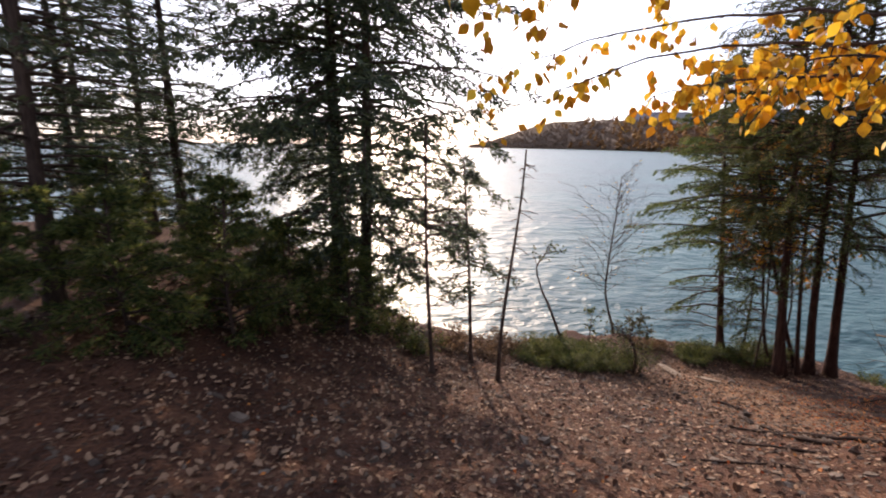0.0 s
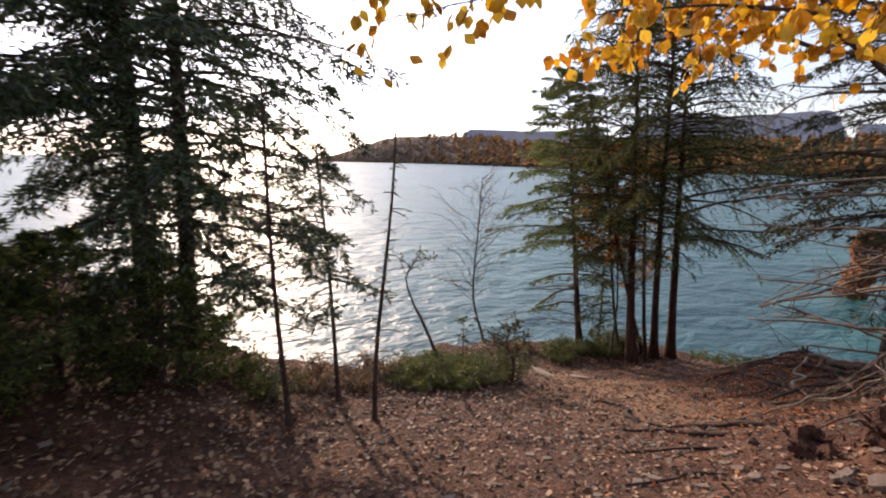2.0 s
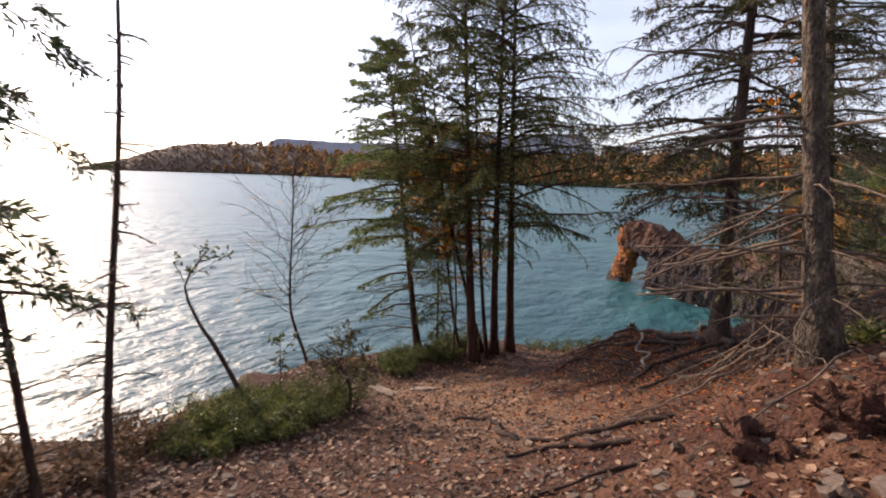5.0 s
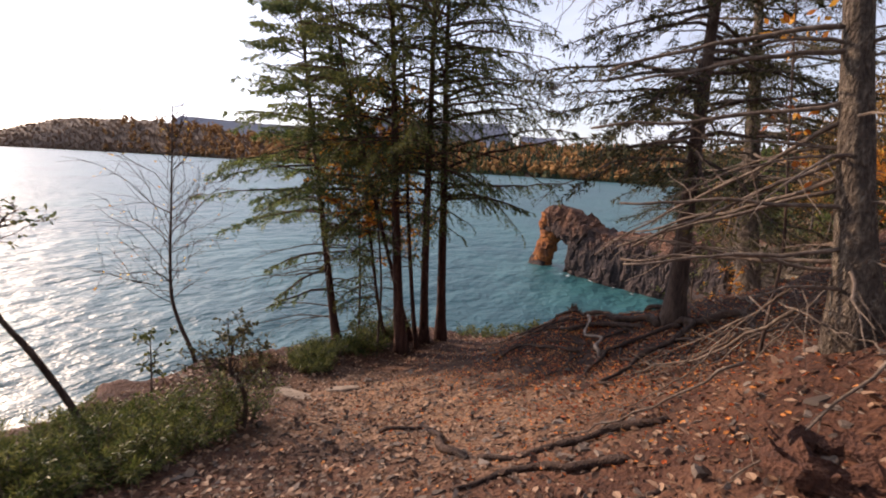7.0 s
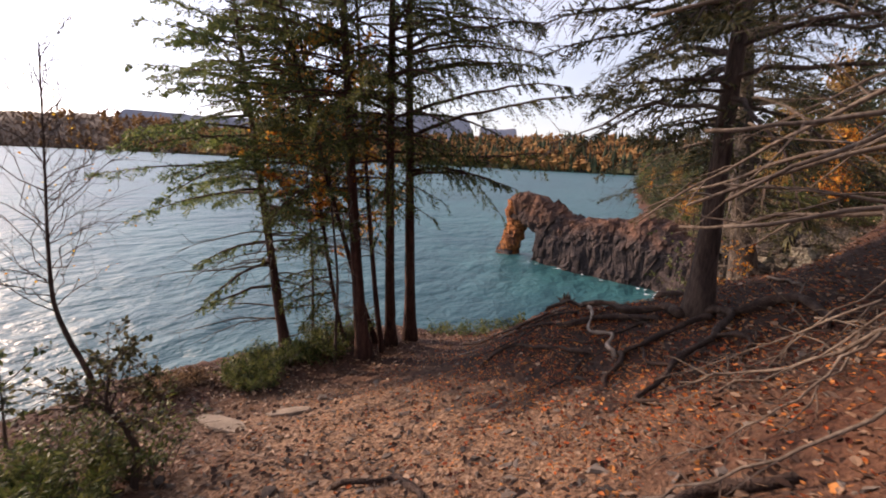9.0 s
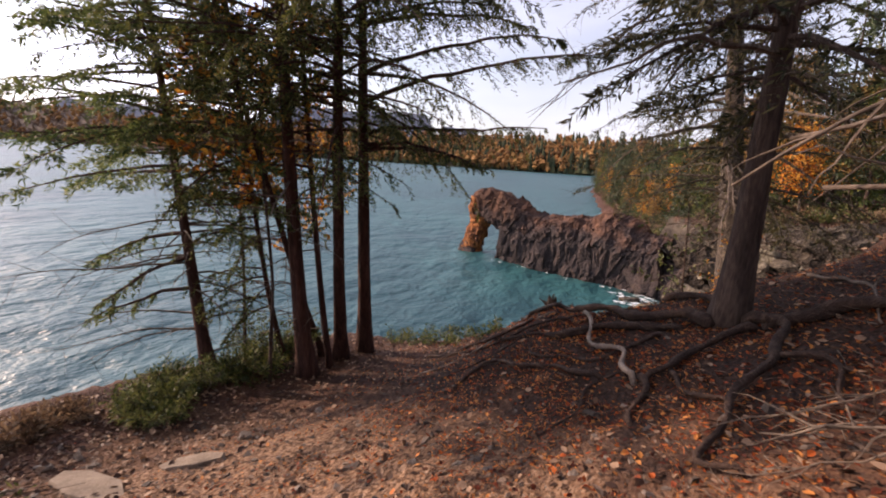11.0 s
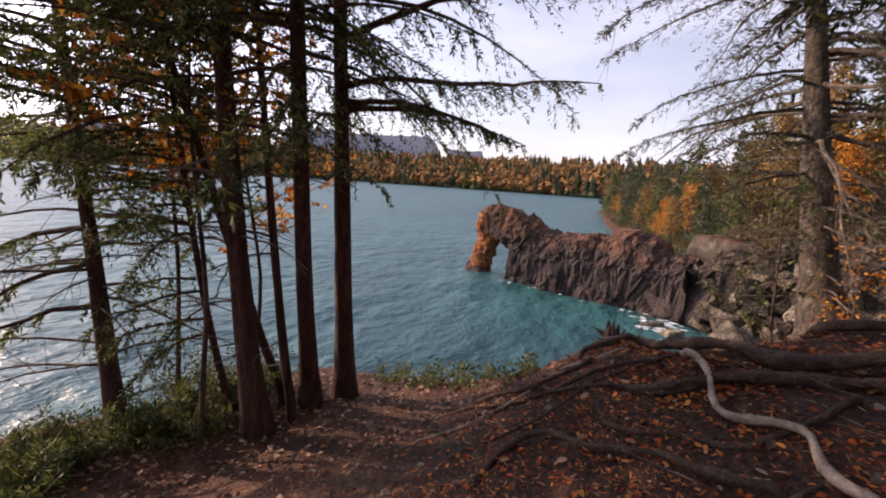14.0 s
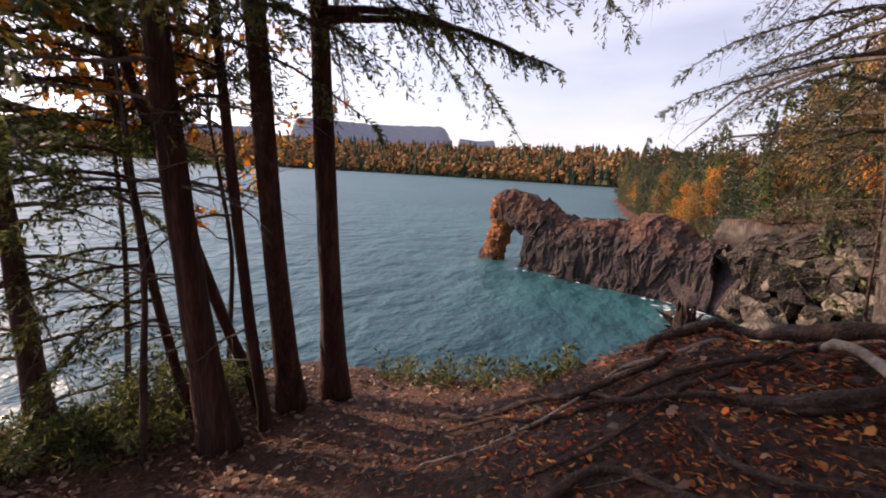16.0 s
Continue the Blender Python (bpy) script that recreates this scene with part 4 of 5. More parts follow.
def yellow_birch():
    rng = np.random.default_rng(111)
    x, y = 3.91, 2.85
    z = ground_z(x, y)
    tree = thing("yellow_birch", (x, y, z), "white-barked birch with hanging bright yellow leaves", "tree")
    g = Geo()
    pts = np.stack([0.03 * np.sin(np.linspace(0, 9, 16)) - np.linspace(0, 0.4, 16), np.linspace(0, 1.0, 16), np.linspace(-0.25, 6.5, 16)], -1)
    g.tube(pts, np.linspace(0.052, 0.02, 16), 12, 0.03, rng)
    part("trunk", g, WHITE_BARK, tree, smooth=True)
    mesh = leaf_mesh()
    limbs = (((0, 0, 2.6), (-0.7, 0.25, 2.85), (-1.4, 0.3, 2.85), (-2.0, 0.3, 2.75)), ((0, 0, 2.9), (-0.8, 0.6, 3.15), (-1.9, 0.6, 3.05), (-3.0, 0.45, 2.65)), ((0, 0, 2.6), (-0.6, -0.1, 2.85), (-1.2, -0.25, 2.9), (-1.75, -0.3, 2.82)),
             ((0, 0, 2.7), (-0.6, 0.7, 2.9), (-1.2, 0.95, 2.85), (-1.7, 1.0, 2.72)), ((0, 0, 3.2), (-0.9, 0.8, 3.4), (-2.0, 1.1, 3.3), (-3.0, 1.1, 3.0)), ((0, 0, 3.1), (-1.2, -0.6, 3.35), (-2.6, -1.0, 3.25), (-3.9, -1.15, 2.95)),
             ((0, 0, 3.3), (-0.9, 0.1, 3.5), (-2.0, 0.0, 3.45), (-3.3, -0.1, 3.15)), ((0, 0, 2.9), (-0.4, 0.4, 3.1), (-0.9, 0.6, 3.1), (-1.5, 0.75, 3.0)))
    shape = np.array([c.co for c in mesh.vertices])
    faces = np.array([tuple(c.vertices) for c in mesh.polygons])
    for key in limbs:
        key = np.array(key) + (0, 0, 0.16)
        key[0, :2] += (-0.2, 0.48)
        key[1:, :2] += (-0.46, 0.07)
        s, d = np.linspace(0, 1, 14), np.linspace(0, 1, 4)
        p = np.stack([np.interp(s, d, key[:, c]) for c in range(3)], -1)
        p[1:-1] = (p[:-2] + 2 * p[1:-1] + p[2:]) / 4
        p[1:] += rng.normal(size=(13, 3)) * 0.015
        g = Geo()
        g.tube(p, np.linspace(0.016, 0.003, 14), 6)
        twigs, sprigs = [], []
        for q in range(16):
            a, dd = along(p, [0.2 + 0.8 * (q + rng.uniform()) / 16])
            w = unit(dd[0] + rng.normal(size=3) * 0.7 + (0, 0, -0.1))
            tw = bough(rng, a[0], w, rng.uniform(0.15, 0.45), 0.0, 0.3, 6, 0.1)
            sprig = Geo()
            sprig.tube(tw, np.linspace(0.004, 0.0015, 6), 4)
            sprigs.append(sprig)
            twigs.append(tw)
        limb = part("limb", g, BARK, tree)
        for sprig in sprigs:
            part("twig", sprig, BARK, limb)
        rest = Geo()
        for q in range(125):
            tw = twigs[rng.integers(len(twigs))]
            a, dd = along(tw, [rng.uniform(0.1, 1.0)])
            hang = unit((rng.normal() * 0.55, rng.normal() * 0.55, -1.0 + rng.normal() * 0.4))
            e = perp(hang[None], rng, 1)[0]
            f = np.cross(hang, e)
            k = rng.uniform(0.06, 0.1)
            o = a[0] + rng.normal(size=3) * 0.02 - (0, 0, 0.012)
            if q < 37:
                leaf = new("leaf", mesh)
                leaf.parent = limb
                leaf.matrix_local = Matrix(((hang[0] * k, e[0] * k, f[0] * k, o[0]), (hang[1] * k, e[1] * k, f[1] * k, o[1]), (hang[2] * k, e[2] * k, f[2] * k, o[2]), (0, 0, 0, 1)))
            else:
                rest.add(o + shape @ (np.stack([hang, e, f]) * k), faces)
        tagged(part("foliage", rest, YELLOW_REST, limb, smooth=True), kind="stuff")


yellow_birch()


# ---- shrubs ----
def bush(name, at, size, label, seed, mat=None, stems=26, leaves=26, leaf_l=0.045, leaf_w=0.018, flat=1.0, group="low shrubs"):
    rng = np.random.default_rng(seed)
    x, y = at
    z = ground_z(x, y)
    b = thing(name, (x, y, z), label, "shrub", group)
    wood, leaf = Geo(), Geo()
    for q in range(stems):
        a = rng.uniform(0, 2 * np.pi)
        r = rng.uniform(0, 0.35) * size[0]
        o = np.array((math.cos(a) * r, math.sin(a) * r, -0.05))
        o[2] += ground_z(x + o[0], y + o[1]) - z
        way = unit((math.cos(a) * rng.uniform(0.2, 1.3) * flat, math.sin(a) * rng.uniform(0.2, 1.3) * flat, 1))
        L = size[1] * rng.uniform(0.6, 1.25)
        p = bough(rng, o, way, L, 0.0, 0.15, 6, 0.12)
        wood.tube(p, np.linspace(0.007, 0.002, 6), 4)
        n = leaves
        pp, dd = along(p, rng.uniform(0.25, 1, n))
        w = dd * 0.5 + perp(dd, rng, n) * 0.9
        w /= np.linalg.norm(w, axis=1, keepdims=True)
        pp = pp + w * rng.uniform(0, 0.07, (n, 1))
        leaf.blades(pp, w, perp(w, rng, n), leaf_l * rng.uniform(0.6, 1.3, n), leaf_w * rng.uniform(0.6, 1.3, n), 0.5)
    part("foliage", leaf, mat or SHRUB, b)
    tagged(part("branchwork", wood, DEADWOOD, b), kind="stuff")
    return b


for q, (x, y, w, h) in enumerate(((1.9, 8.3, 0.9, 0.45), (2.5, 8.5, 0.9, 0.52), (3.1, 8.8, 0.9, 0.55), (3.6, 9.2, 0.8, 0.6), (2.2, 9.1, 0.9, 0.4), (2.9, 9.7, 0.8, 0.4))):
    bush("juniper_bush", (x, y), (w, h), "low spreading green juniper", 120 + q, SHRUB, 60, 105, 0.06, 0.011, 1.0)
for q, (x, y) in enumerate(((4.15, 9.2),)):
    bush("dead_bush", (x, y), (0.6, 0.9), "dry brown upright shrub", 130 + q, SHRUB, 30, 50, 0.055, 0.016, 0.6)
for q, (x, y, w, h, m) in enumerate(((6.6, 11.5, 0.6, 0.4, 0), (7.05, 11.75, 0.6, 0.35, 0), (7.7, 11.8, 0.6, 0.35, 0), (8.1, 11.3, 0.6, 0.5, 0), (8.6, 11.7, 0.6, 0.7, 0), (9.0, 11.5, 0.6, 0.8, 0), (10.45, 10.5, 0.5, 0.38, 0), (10.45, 10.0, 0.5, 0.35, 0), (10.35, 9.5, 0.5, 0.3, 0), (10.15, 9.0, 0.5, 0.3, 0), (9.95, 8.5, 0.5, 0.28, 0),
                                     (0.2, 7.7, 0.7, 0.4, 1), (0.9, 7.9, 0.7, 0.4, 1), (-0.4, 7.2, 0.7, 0.45, 0), (-0.8, 7.6, 0.6, 0.5, 0), (5.2, 11.5, 0.6, 0.3, 1), (5.8, 11.7, 0.6, 0.3, 1), (1.3, 8.6, 0.6, 0.4, 1), (6.1, 3.5, 0.5, 0.24, 0))):
    bush("edge_shrub", (x, y), (w, h), "dry brown shrub on the cliff edge" if m else "leafy green shrub on the cliff edge", 140 + q, DRY_SHRUB if m else SHRUB, 13 if 6 <= q <= 10 else 30, 30 if 6 <= q <= 10 else 42, 0.06, 0.024, 0.9, "edge shrubs")


for q, (x, y, w, h, k) in enumerate(((6.82, 11.52, 0.7, 0.5, 34), (6.45, 11.2, 0.6, 0.4, 34), (7.3, 11.6, 0.7, 0.55, 34), (7.95, 11.55, 0.6, 0.4, 20), (8.25, 11.5, 0.6, 0.5, 18), (8.6, 11.8, 0.7, 0.75, 16), (8.85, 11.55, 0.6, 0.6, 14))):
    bush("cedar_scrub", (x, y), (w, h), "low spreading cedar scrub round the edge trees", 320 + q, CEDAR if q > 3 else SHRUB, k, 80, 0.07, 0.014, 1.0, "edge scrub")
bare_birch("gnarled_shrub", (4.0, 8.98), [(0, 0, 0), (0.08, 0.0, 0.3), (0.0, 0.0, 0.6), (-0.12, 0.02, 0.8), (-0.02, 0.05, 1.15)], 0.036, "gnarled dark shrub with sparse olive leaves", 331, 26, OLIVE_NEEDLE, 900, 0.9, 0.05, 0.45, "shrub")


# ---- roots ----
def root(name, points, r0, r1, mat, parent=None, label="", category="root", lift=0.02, seed=0, sides=9):
    rng = np.random.default_rng(seed + len(points) * 7)
    key = np.array([(x, y, ground_z(x, y)) for x, y in points])
    dist = np.concatenate([[0], np.cumsum(np.linalg.norm(np.diff(key, axis=0), axis=1))])
    n = max(12, int(dist[-1] / 0.07))
    s = np.linspace(0, dist[-1], n)
    p = np.stack([np.interp(s, dist, key[:, c]) for c in range(3)], -1)
    for _ in range(2):
        p[1:-1] = (p[:-2] + 2 * p[1:-1] + p[2:]) / 4
    p[:, :2] += np.stack([np.sin(s * 7 + seed), np.cos(s * 8 + seed)], -1) * 0.03
    p[:, 2] = [ground_z(a, b) for a, b in p[:, :2]]
    r = np.linspace(r0, r1, n) * (0.78 if parent else 1.0) * (1 + 0.18 * np.sin(s * 9 + seed) + 0.1 * np.sin(s * 23 + seed))
    p[:, 2] += lift + r * 0.35 + 0.02 * np.sin(s * 5 + seed)
    p[0, 2] -= r[0]
    p[-1, 2] -= r[-1] * 2.5 + lift
    g = Geo()
    g.tube(p - (np.array(parent.location) if parent else 0), r, sides, 0.12, rng)
    ob = part(name, g, mat, parent, label, smooth=True)
    return ob if parent else tagged(ob, label, category)


A_ROOTS = (
    (((9.2, 6.93), (8.61, 6.75), (8.43, 6.6), (8.28, 6.38), (8.0, 6.33), (7.72, 6.15)), 0.026, 0.032, PALEWOOD, 0.06),
    (((8.36, 5.35), (8.29, 5.6), (8.13, 5.8), (7.78, 5.95), (7.72, 6.15)), 0.045, 0.035, ROOTWOOD, 0.05),
    (((7.75, 6.15), (7.56, 6.08), (7.32, 6.12), (7.08, 6.08)), 0.038, 0.022, ROOTWOOD, 0.03),
    (((7.8, 5.95), (7.48, 5.78), (7.33, 5.66), (7.17, 5.52)), 0.028, 0.02, ROOTWOOD, 0.03),
    (((7.96, 7.99), (8.21, 7.92), (8.43, 7.8), (8.25, 7.29), (8.05, 6.82), (7.86, 6.43)), 0.024, 0.034, ROOTWOOD, 0.03),
    (((9.28, 9.02), (9.05, 8.4), (9.01, 7.84), (9.1, 7.53), (9.15, 7.11)), 0.014, 0.025, ROOTWOOD, 0.03),
    (((8.67, 5.65), (8.95, 5.96), (9.05, 6.45), (9.3, 6.84), (9.71, 7.34), (9.7, 7.8)), 0.08, 0.035, ROOTWOOD, 0.06),
    (((8.6, 5.4), (8.3, 5.18), (7.78, 5.27), (7.27, 5.51), (6.83, 5.61), (6.51, 5.69), (6.34, 5.48)), 0.06, 0.018, ROOTWOOD, 0.05),
    (((9.4, 9.2), (9.3, 8.48), (9.2, 8.09), (9.25, 7.8), (9.45, 7.6)), 0.025, 0.03, ROOTWOOD, 0.04),
    (((8.75, 5.4), (9.3, 5.6), (9.9, 6.3), (10.3, 6.9), (10.5, 7.5)), 0.06, 0.03, ROOTWOOD, 0.04),
    (((8.5, 5.3), (8.4, 4.8), (8.0, 4.5), (7.4, 4.5)), 0.09, 0.03, ROOTWOOD, 0.04),
    (((8.9, 7.3), (8.7, 7.0), (8.9, 6.5), (8.7, 5.9)), 0.03, 0.06, ROOTWOOD, 0.04),
    (((7.85, 5.3), (7.5, 5.0), (7.0, 5.0), (6.7, 4.8)), 0.03, 0.015, ROOTWOOD, 0.03),
    (((8.9, 6.4), (8.75, 7.0), (8.9, 7.6), (9.2, 8.1), (9.6, 8.5)), 0.03, 0.012, ROOTWOOD, 0.03),
    (((8.6, 6.1), (8.2, 6.6), (8.3, 7.1), (8.7, 7.5)), 0.028, 0.012, ROOTWOOD, 0.02),
    (((9.3, 7.0), (9.0, 7.5), (8.6, 7.8), (8.3, 8.4)), 0.022, 0.008, ROOTWOOD, 0.02),
    (((9.5, 7.4), (9.4, 7.9), (9.0, 8.2), (8.7, 8.9)), 0.02, 0.008, PALEWOOD, 0.02),
    (((8.0, 6.3), (7.6, 6.6), (7.3, 6.5), (6.9, 6.8)), 0.02, 0.008, ROOTWOOD, 0.02),
)
for q, (pts, r0, r1, mat, up) in enumerate(A_ROOTS):
    root("root", pts, r0, r1, mat, tree_a, "pale weathered root" if mat is PALEWOOD else "", lift=up, seed=q)
for q, (pts, r0, r1) in enumerate(((((4.76, 7.43), (4.96, 7.17), (5.18, 7.08), (4.77, 6.57), (4.57, 6.30), (4.52, 6.08)), 0.02, 0.04), (((4.55, 6.00), (4.65, 5.66), (4.80, 5.45), (5.05, 5.19), (5.22, 5.04), (5.17, 4.83), (5.24, 4.70)), 0.022, 0.034), (((3.99, 5.85), (4.16, 5.72), (4.34, 5.61), (4.47, 5.45), (4.44, 5.15), (4.59, 4.99), (4.60, 4.76)), 0.02, 0.032),
                                   (((3.2, 5.2), (3.5, 4.9), (3.9, 4.8), (4.3, 4.5)), 0.011, 0.018), (((2.6, 4.2), (3.0, 4.1), (3.4, 4.2), (3.7, 4.0)), 0.01, 0.016))):
    root("surface_root", pts, r0, r1, ROOTWOOD, None, "bare tree root crossing the trodden earth", seed=20 + q)


def stump(name, at, label, seed, size=(0.34, 0.3, 0.3), mat=None, spikes=14):
    """A torn, rotten stump: splintered shell round a hollow."""
    rng = np.random.default_rng(seed)
    x, y = at
    z = ground_z(x, y)
    t = thing(name, (x, y, z), label, "stump")
    n, k = 18, 6
    a = np.arange(n) * 2 * np.pi / n
    tall = size[2] * (0.45 + 0.55 * rng.uniform(0, 1, n) ** 1.5)
    rad = 1 + rng.uniform(-0.2, 0.2, n)
    rings = []
    for u in (-0.25, 0.1, 0.4, 0.75, 1.0):
        f = (1.35 - 0.45 * max(0, u)) * rad + rng.uniform(-0.06, 0.06, n)
        rings.append(np.stack([np.cos(a) * size[0] * f, np.sin(a) * size[1] * f, tall * u], -1))
    for u in (0.8, 0.25):
        rings.append(np.stack([np.cos(a) * size[0] * rad * 0.55, np.sin(a) * size[1] * rad * 0.55, tall * u * 0.8], -1))
    v = np.vstack(rings + [np.array([[0, 0, size[2] * 0.15]])])
    q = [(r * n + c, r * n + (c + 1) % n, (r + 1) * n + (c + 1) % n, (r + 1) * n + c) for r in range(6) for c in range(n)]
    q += [(6 * n + c, 6 * n + (c + 1) % n, 7 * n, 7 * n) for c in range(n)]
    g = Geo()
    g.add(v, q)
    part("shell", g, mat or ROTTEN, t)
    for e in range(spikes):
        b = rng.uniform(0, 6.28)
        o = np.array((math.cos(b) * size[0] * 0.9, math.sin(b) * size[1] * 0.9, size[2] * 0.2))
        w = unit((math.cos(b) * 0.7, math.sin(b) * 0.7, rng.uniform(0.1, 1.1)))
        g = Geo()
        L = rng.uniform(0.08, 0.22) * size[2] / 0.3
        g.tube(bough(rng, o, w, L, 0, 0.2, 5, 0.15), np.linspace(0.022, 0.004, 5), 5, 0.2, rng)
        part("splinter", g, mat or ROTTEN, t)
    return t


stump("rotten_stump", (4.47, 3.82), "dark rotten torn stump in fallen leaves", 151, (0.17, 0.24, 0.2), spikes=22)
stump("rotten_stump", (4.72, 3.40), "reddish decayed stump beside the path", 152, (0.14, 0.15, 0.3), spikes=20)
stump("root_stub", (10.15, 7.62), "broken splintered root stub on the cliff edge", 153, (0.07, 0.06, 0.3), ROOTWOOD, 14)


# ---- the sea arch and the eastern cliff ----
def rough_rock(v, seed, amount, scale):
    out = np.array(v, float)
    for q, p in enumerate(out):
        a = Vector((p[0] * scale + seed, p[1] * scale, p[2] * scale * 0.85))
        d = noise.noise_vector(a) * 1.0 + noise.noise_vector(a * 2.7) * 0.5 + noise.noise_vector(a * 6.5) * 0.28
        c = noise.cell_vector(Vector((p[0] * scale * 2.2, p[1] * scale * 2.2, p[2] * scale * 1.3))) - Vector((0.5, 0.5, 0.5))
        out[q] += (np.array(d) + np.array(c) * 0.5) * amount
    return out


def loft(path, half_t, half_h, sides=40, square=0.55):
    """A lofted wall of rock: at each path point a rounded box across the path."""
    p = np.asarray(path, float)
    t = np.gradient(p, axis=0)
    a = np.arange(sides) * 2 * np.pi / sides
    cx, cz = np.sign(np.cos(a)) * np.abs(np.cos(a)) ** square, np.sign(np.sin(a)) * np.abs(np.sin(a)) ** square
    rings = []
    for c, d, ht, hh in zip(p, t, half_t, half_h):
        f = unit((d[1], -d[0], 0)) if abs(d[0]) + abs(d[1]) > 1e-6 else np.array((1.0, 0, 0))
        u = unit(np.cross(f, d))
        u = u if u[2] >= 0 else -u
        rings.append(c + np.outer(cx * ht, f) + np.outer(cz * hh, u))
    v = np.vstack(rings + [p[:1], p[-1:]])
    n = len(p)
    i = np.arange(n - 1)[:, None] * sides
    j = np.arange(sides)[None, :]
    q = np.stack([i + j, i + (j + 1) % sides, i + sides + (j + 1) % sides, i + sides + j], -1).reshape(-1, 4)
    caps = [((k + 1) % sides, k, n * sides, n * sides) for k in range(sides)] + [((n - 1) * sides + k, (n - 1) * sides + (k + 1) % sides, n * sides + 1, n * sides + 1) for k in range(sides)]
    return v, np.vstack([q, np.array(caps)])


def sea_arch():
    arch = thing("sea_arch", (36.5, 16, WATER), "dark rock dike ending in an orange sea arch", "rock")
    o = np.array((36.5, 16, WATER))

    def line(s, z):
        k = np.asarray(s, float) / 14.5
        return np.stack([38.5 - 3.0 * k, 23.7 - 14.2 * k, WATER + np.asarray(z, float)], -1)

    s = np.linspace(4.3, 16.5, 190)
    top = np.interp(s, (4.2, 5.0, 6.2, 7.4, 9.8, 11.0, 12.3, 13.3, 14.2, 16.5), (4.9, 4.5, 4.0, 3.6, 4.0, 3.9, 4.5, 4.2, 3.4, 3.5))
    v, f = loft(line(s, top / 2 - 0.6), np.interp(s, (4.3, 6, 14, 16.5), (1.0, 1.4, 1.7, 2.2)), top / 2 + 0.6, 84)
    g = Geo()
    g.add(rough_rock(rough_rock(rough_rock(v, 3.1, 0.28, 0.7), 9.4, 0.11, 2.0), 5.2, 0.06, 4.4) - o, f)
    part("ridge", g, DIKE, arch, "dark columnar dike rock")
    s = np.linspace(1.35, 5.6, 60)
    top = np.interp(s, (1.3, 1.6, 2.6, 3.3, 3.6, 4.2, 5.6), (4.6, 5.2, 5.35, 4.9, 5.1, 4.8, 4.2))
    low = np.interp(s, (1.3, 2.2, 3.2, 4.2, 5.6), (3.1, 2.9, 2.75, 2.2, 1.6))
    v, f = loft(line(s, (top + low) / 2), np.interp(s, (1.3, 2, 5.6), (0.7, 1.0, 1.3)), (top - low) / 2, 48)
    g = Geo()
    g.add(rough_rock(rough_rock(v, 7.1, 0.22, 0.9), 2.4, 0.15, 2.2) - o, f)
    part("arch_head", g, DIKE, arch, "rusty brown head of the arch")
    z = np.linspace(-0.2, 4.6, 70)
    s = np.interp(z, (-0.2, 0.8, 2.4, 3.6, 4.6), (0.8, 0.95, 1.45, 1.7, 1.7))
    thick = np.interp(z, (-0.2, 0.8, 2.4, 3.6, 4.6), (0.85, 0.78, 0.75, 0.98, 0.95))
    v, f = loft(line(s, z), thick, thick, 40, 0.75)
    g = Geo()
    g.add(rough_rock(rough_rock(v, 4.7, 0.2, 0.9), 1.4, 0.12, 2.4) - o, f)
    part("arch_leg", g, ORANGE_ROCK, arch, "orange arch leg with its sunlit tone in the colour")
    k = np.linspace(0, 1, 24)
    v, f = loft(line(0.75 + 0.1 * k, -1.2 + 2.0 * k), 1.02 - 0.2 * k, 1.02 - 0.2 * k, 30, 0.7)
    g = Geo()
    g.add(rough_rock(v, 5.3, 0.2, 1.0) - o, f)
    part("arch_foot", g, DIKE, arch, "dark rock foot")


sea_arch()


def boulder_mesh(seed, mat, points=13):
    """An angular block of rock with broken flat faces."""
    rng = np.random.default_rng(seed)
    bm = bmesh.new()
    w = rng.uniform(-1, 1, (points, 3))
    w = w / np.max(np.abs(w), axis=1, keepdims=True) * rng.uniform(0.86, 1.0, (points, 1))
    for c in w:
        bm.verts.new(c)
    hull = bmesh.ops.convex_hull(bm, input=bm.verts[:])
    bmesh.ops.delete(bm, geom=[g for g in hull["geom_interior"] if isinstance(g, bmesh.types.BMVert)], context="VERTS")
    bmesh.ops.bevel(bm, geom=bm.edges[:], offset=0.025, segments=1, affect="EDGES")
    bmesh.ops.triangulate(bm, faces=bm.faces[:])
    bmesh.ops.subdivide_edges(bm, edges=[e for e in bm.edges if e.calc_length() > 0.4], cuts=2, use_grid_fill=True)
    w = rough_rock(np.array([p.co for p in bm.verts]), seed * 3.7, 0.045, 2.6)
    for p, c in zip(bm.verts, w):
        p.co = c
    me = bpy.data.meshes.new("boulder")
    bm.to_mesh(me)
    bm.free()
    me.materials.append(mat)
    return me


PALE_ROCKS = [boulder_mesh(q + 1, ROCK) for q in range(8)]
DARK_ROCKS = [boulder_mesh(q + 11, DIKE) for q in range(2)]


def boulder(at, size, turn, mesh, label, group="cliff rocks"):
    ob = new("boulder", mesh)
    ob.matrix_world = pose(*at, turn * 0.21 % 25, turn * 0.37 % 20, turn) @ Matrix.Diagonal((*size, 1))
    return tagged(ob, label, "boulder", group)


boulder((34.0, 7.5, -6.5), (1.5, 1.6, 2.1), 40, DARK_ROCKS[0], "large dark smooth rock block at the water")
boulder((35.2, 9.4, -7.2), (1.9, 1.6, 1.9), 70, DARK_ROCKS[1], "dark rock where the dike meets the shore")
rng = np.random.default_rng(161)


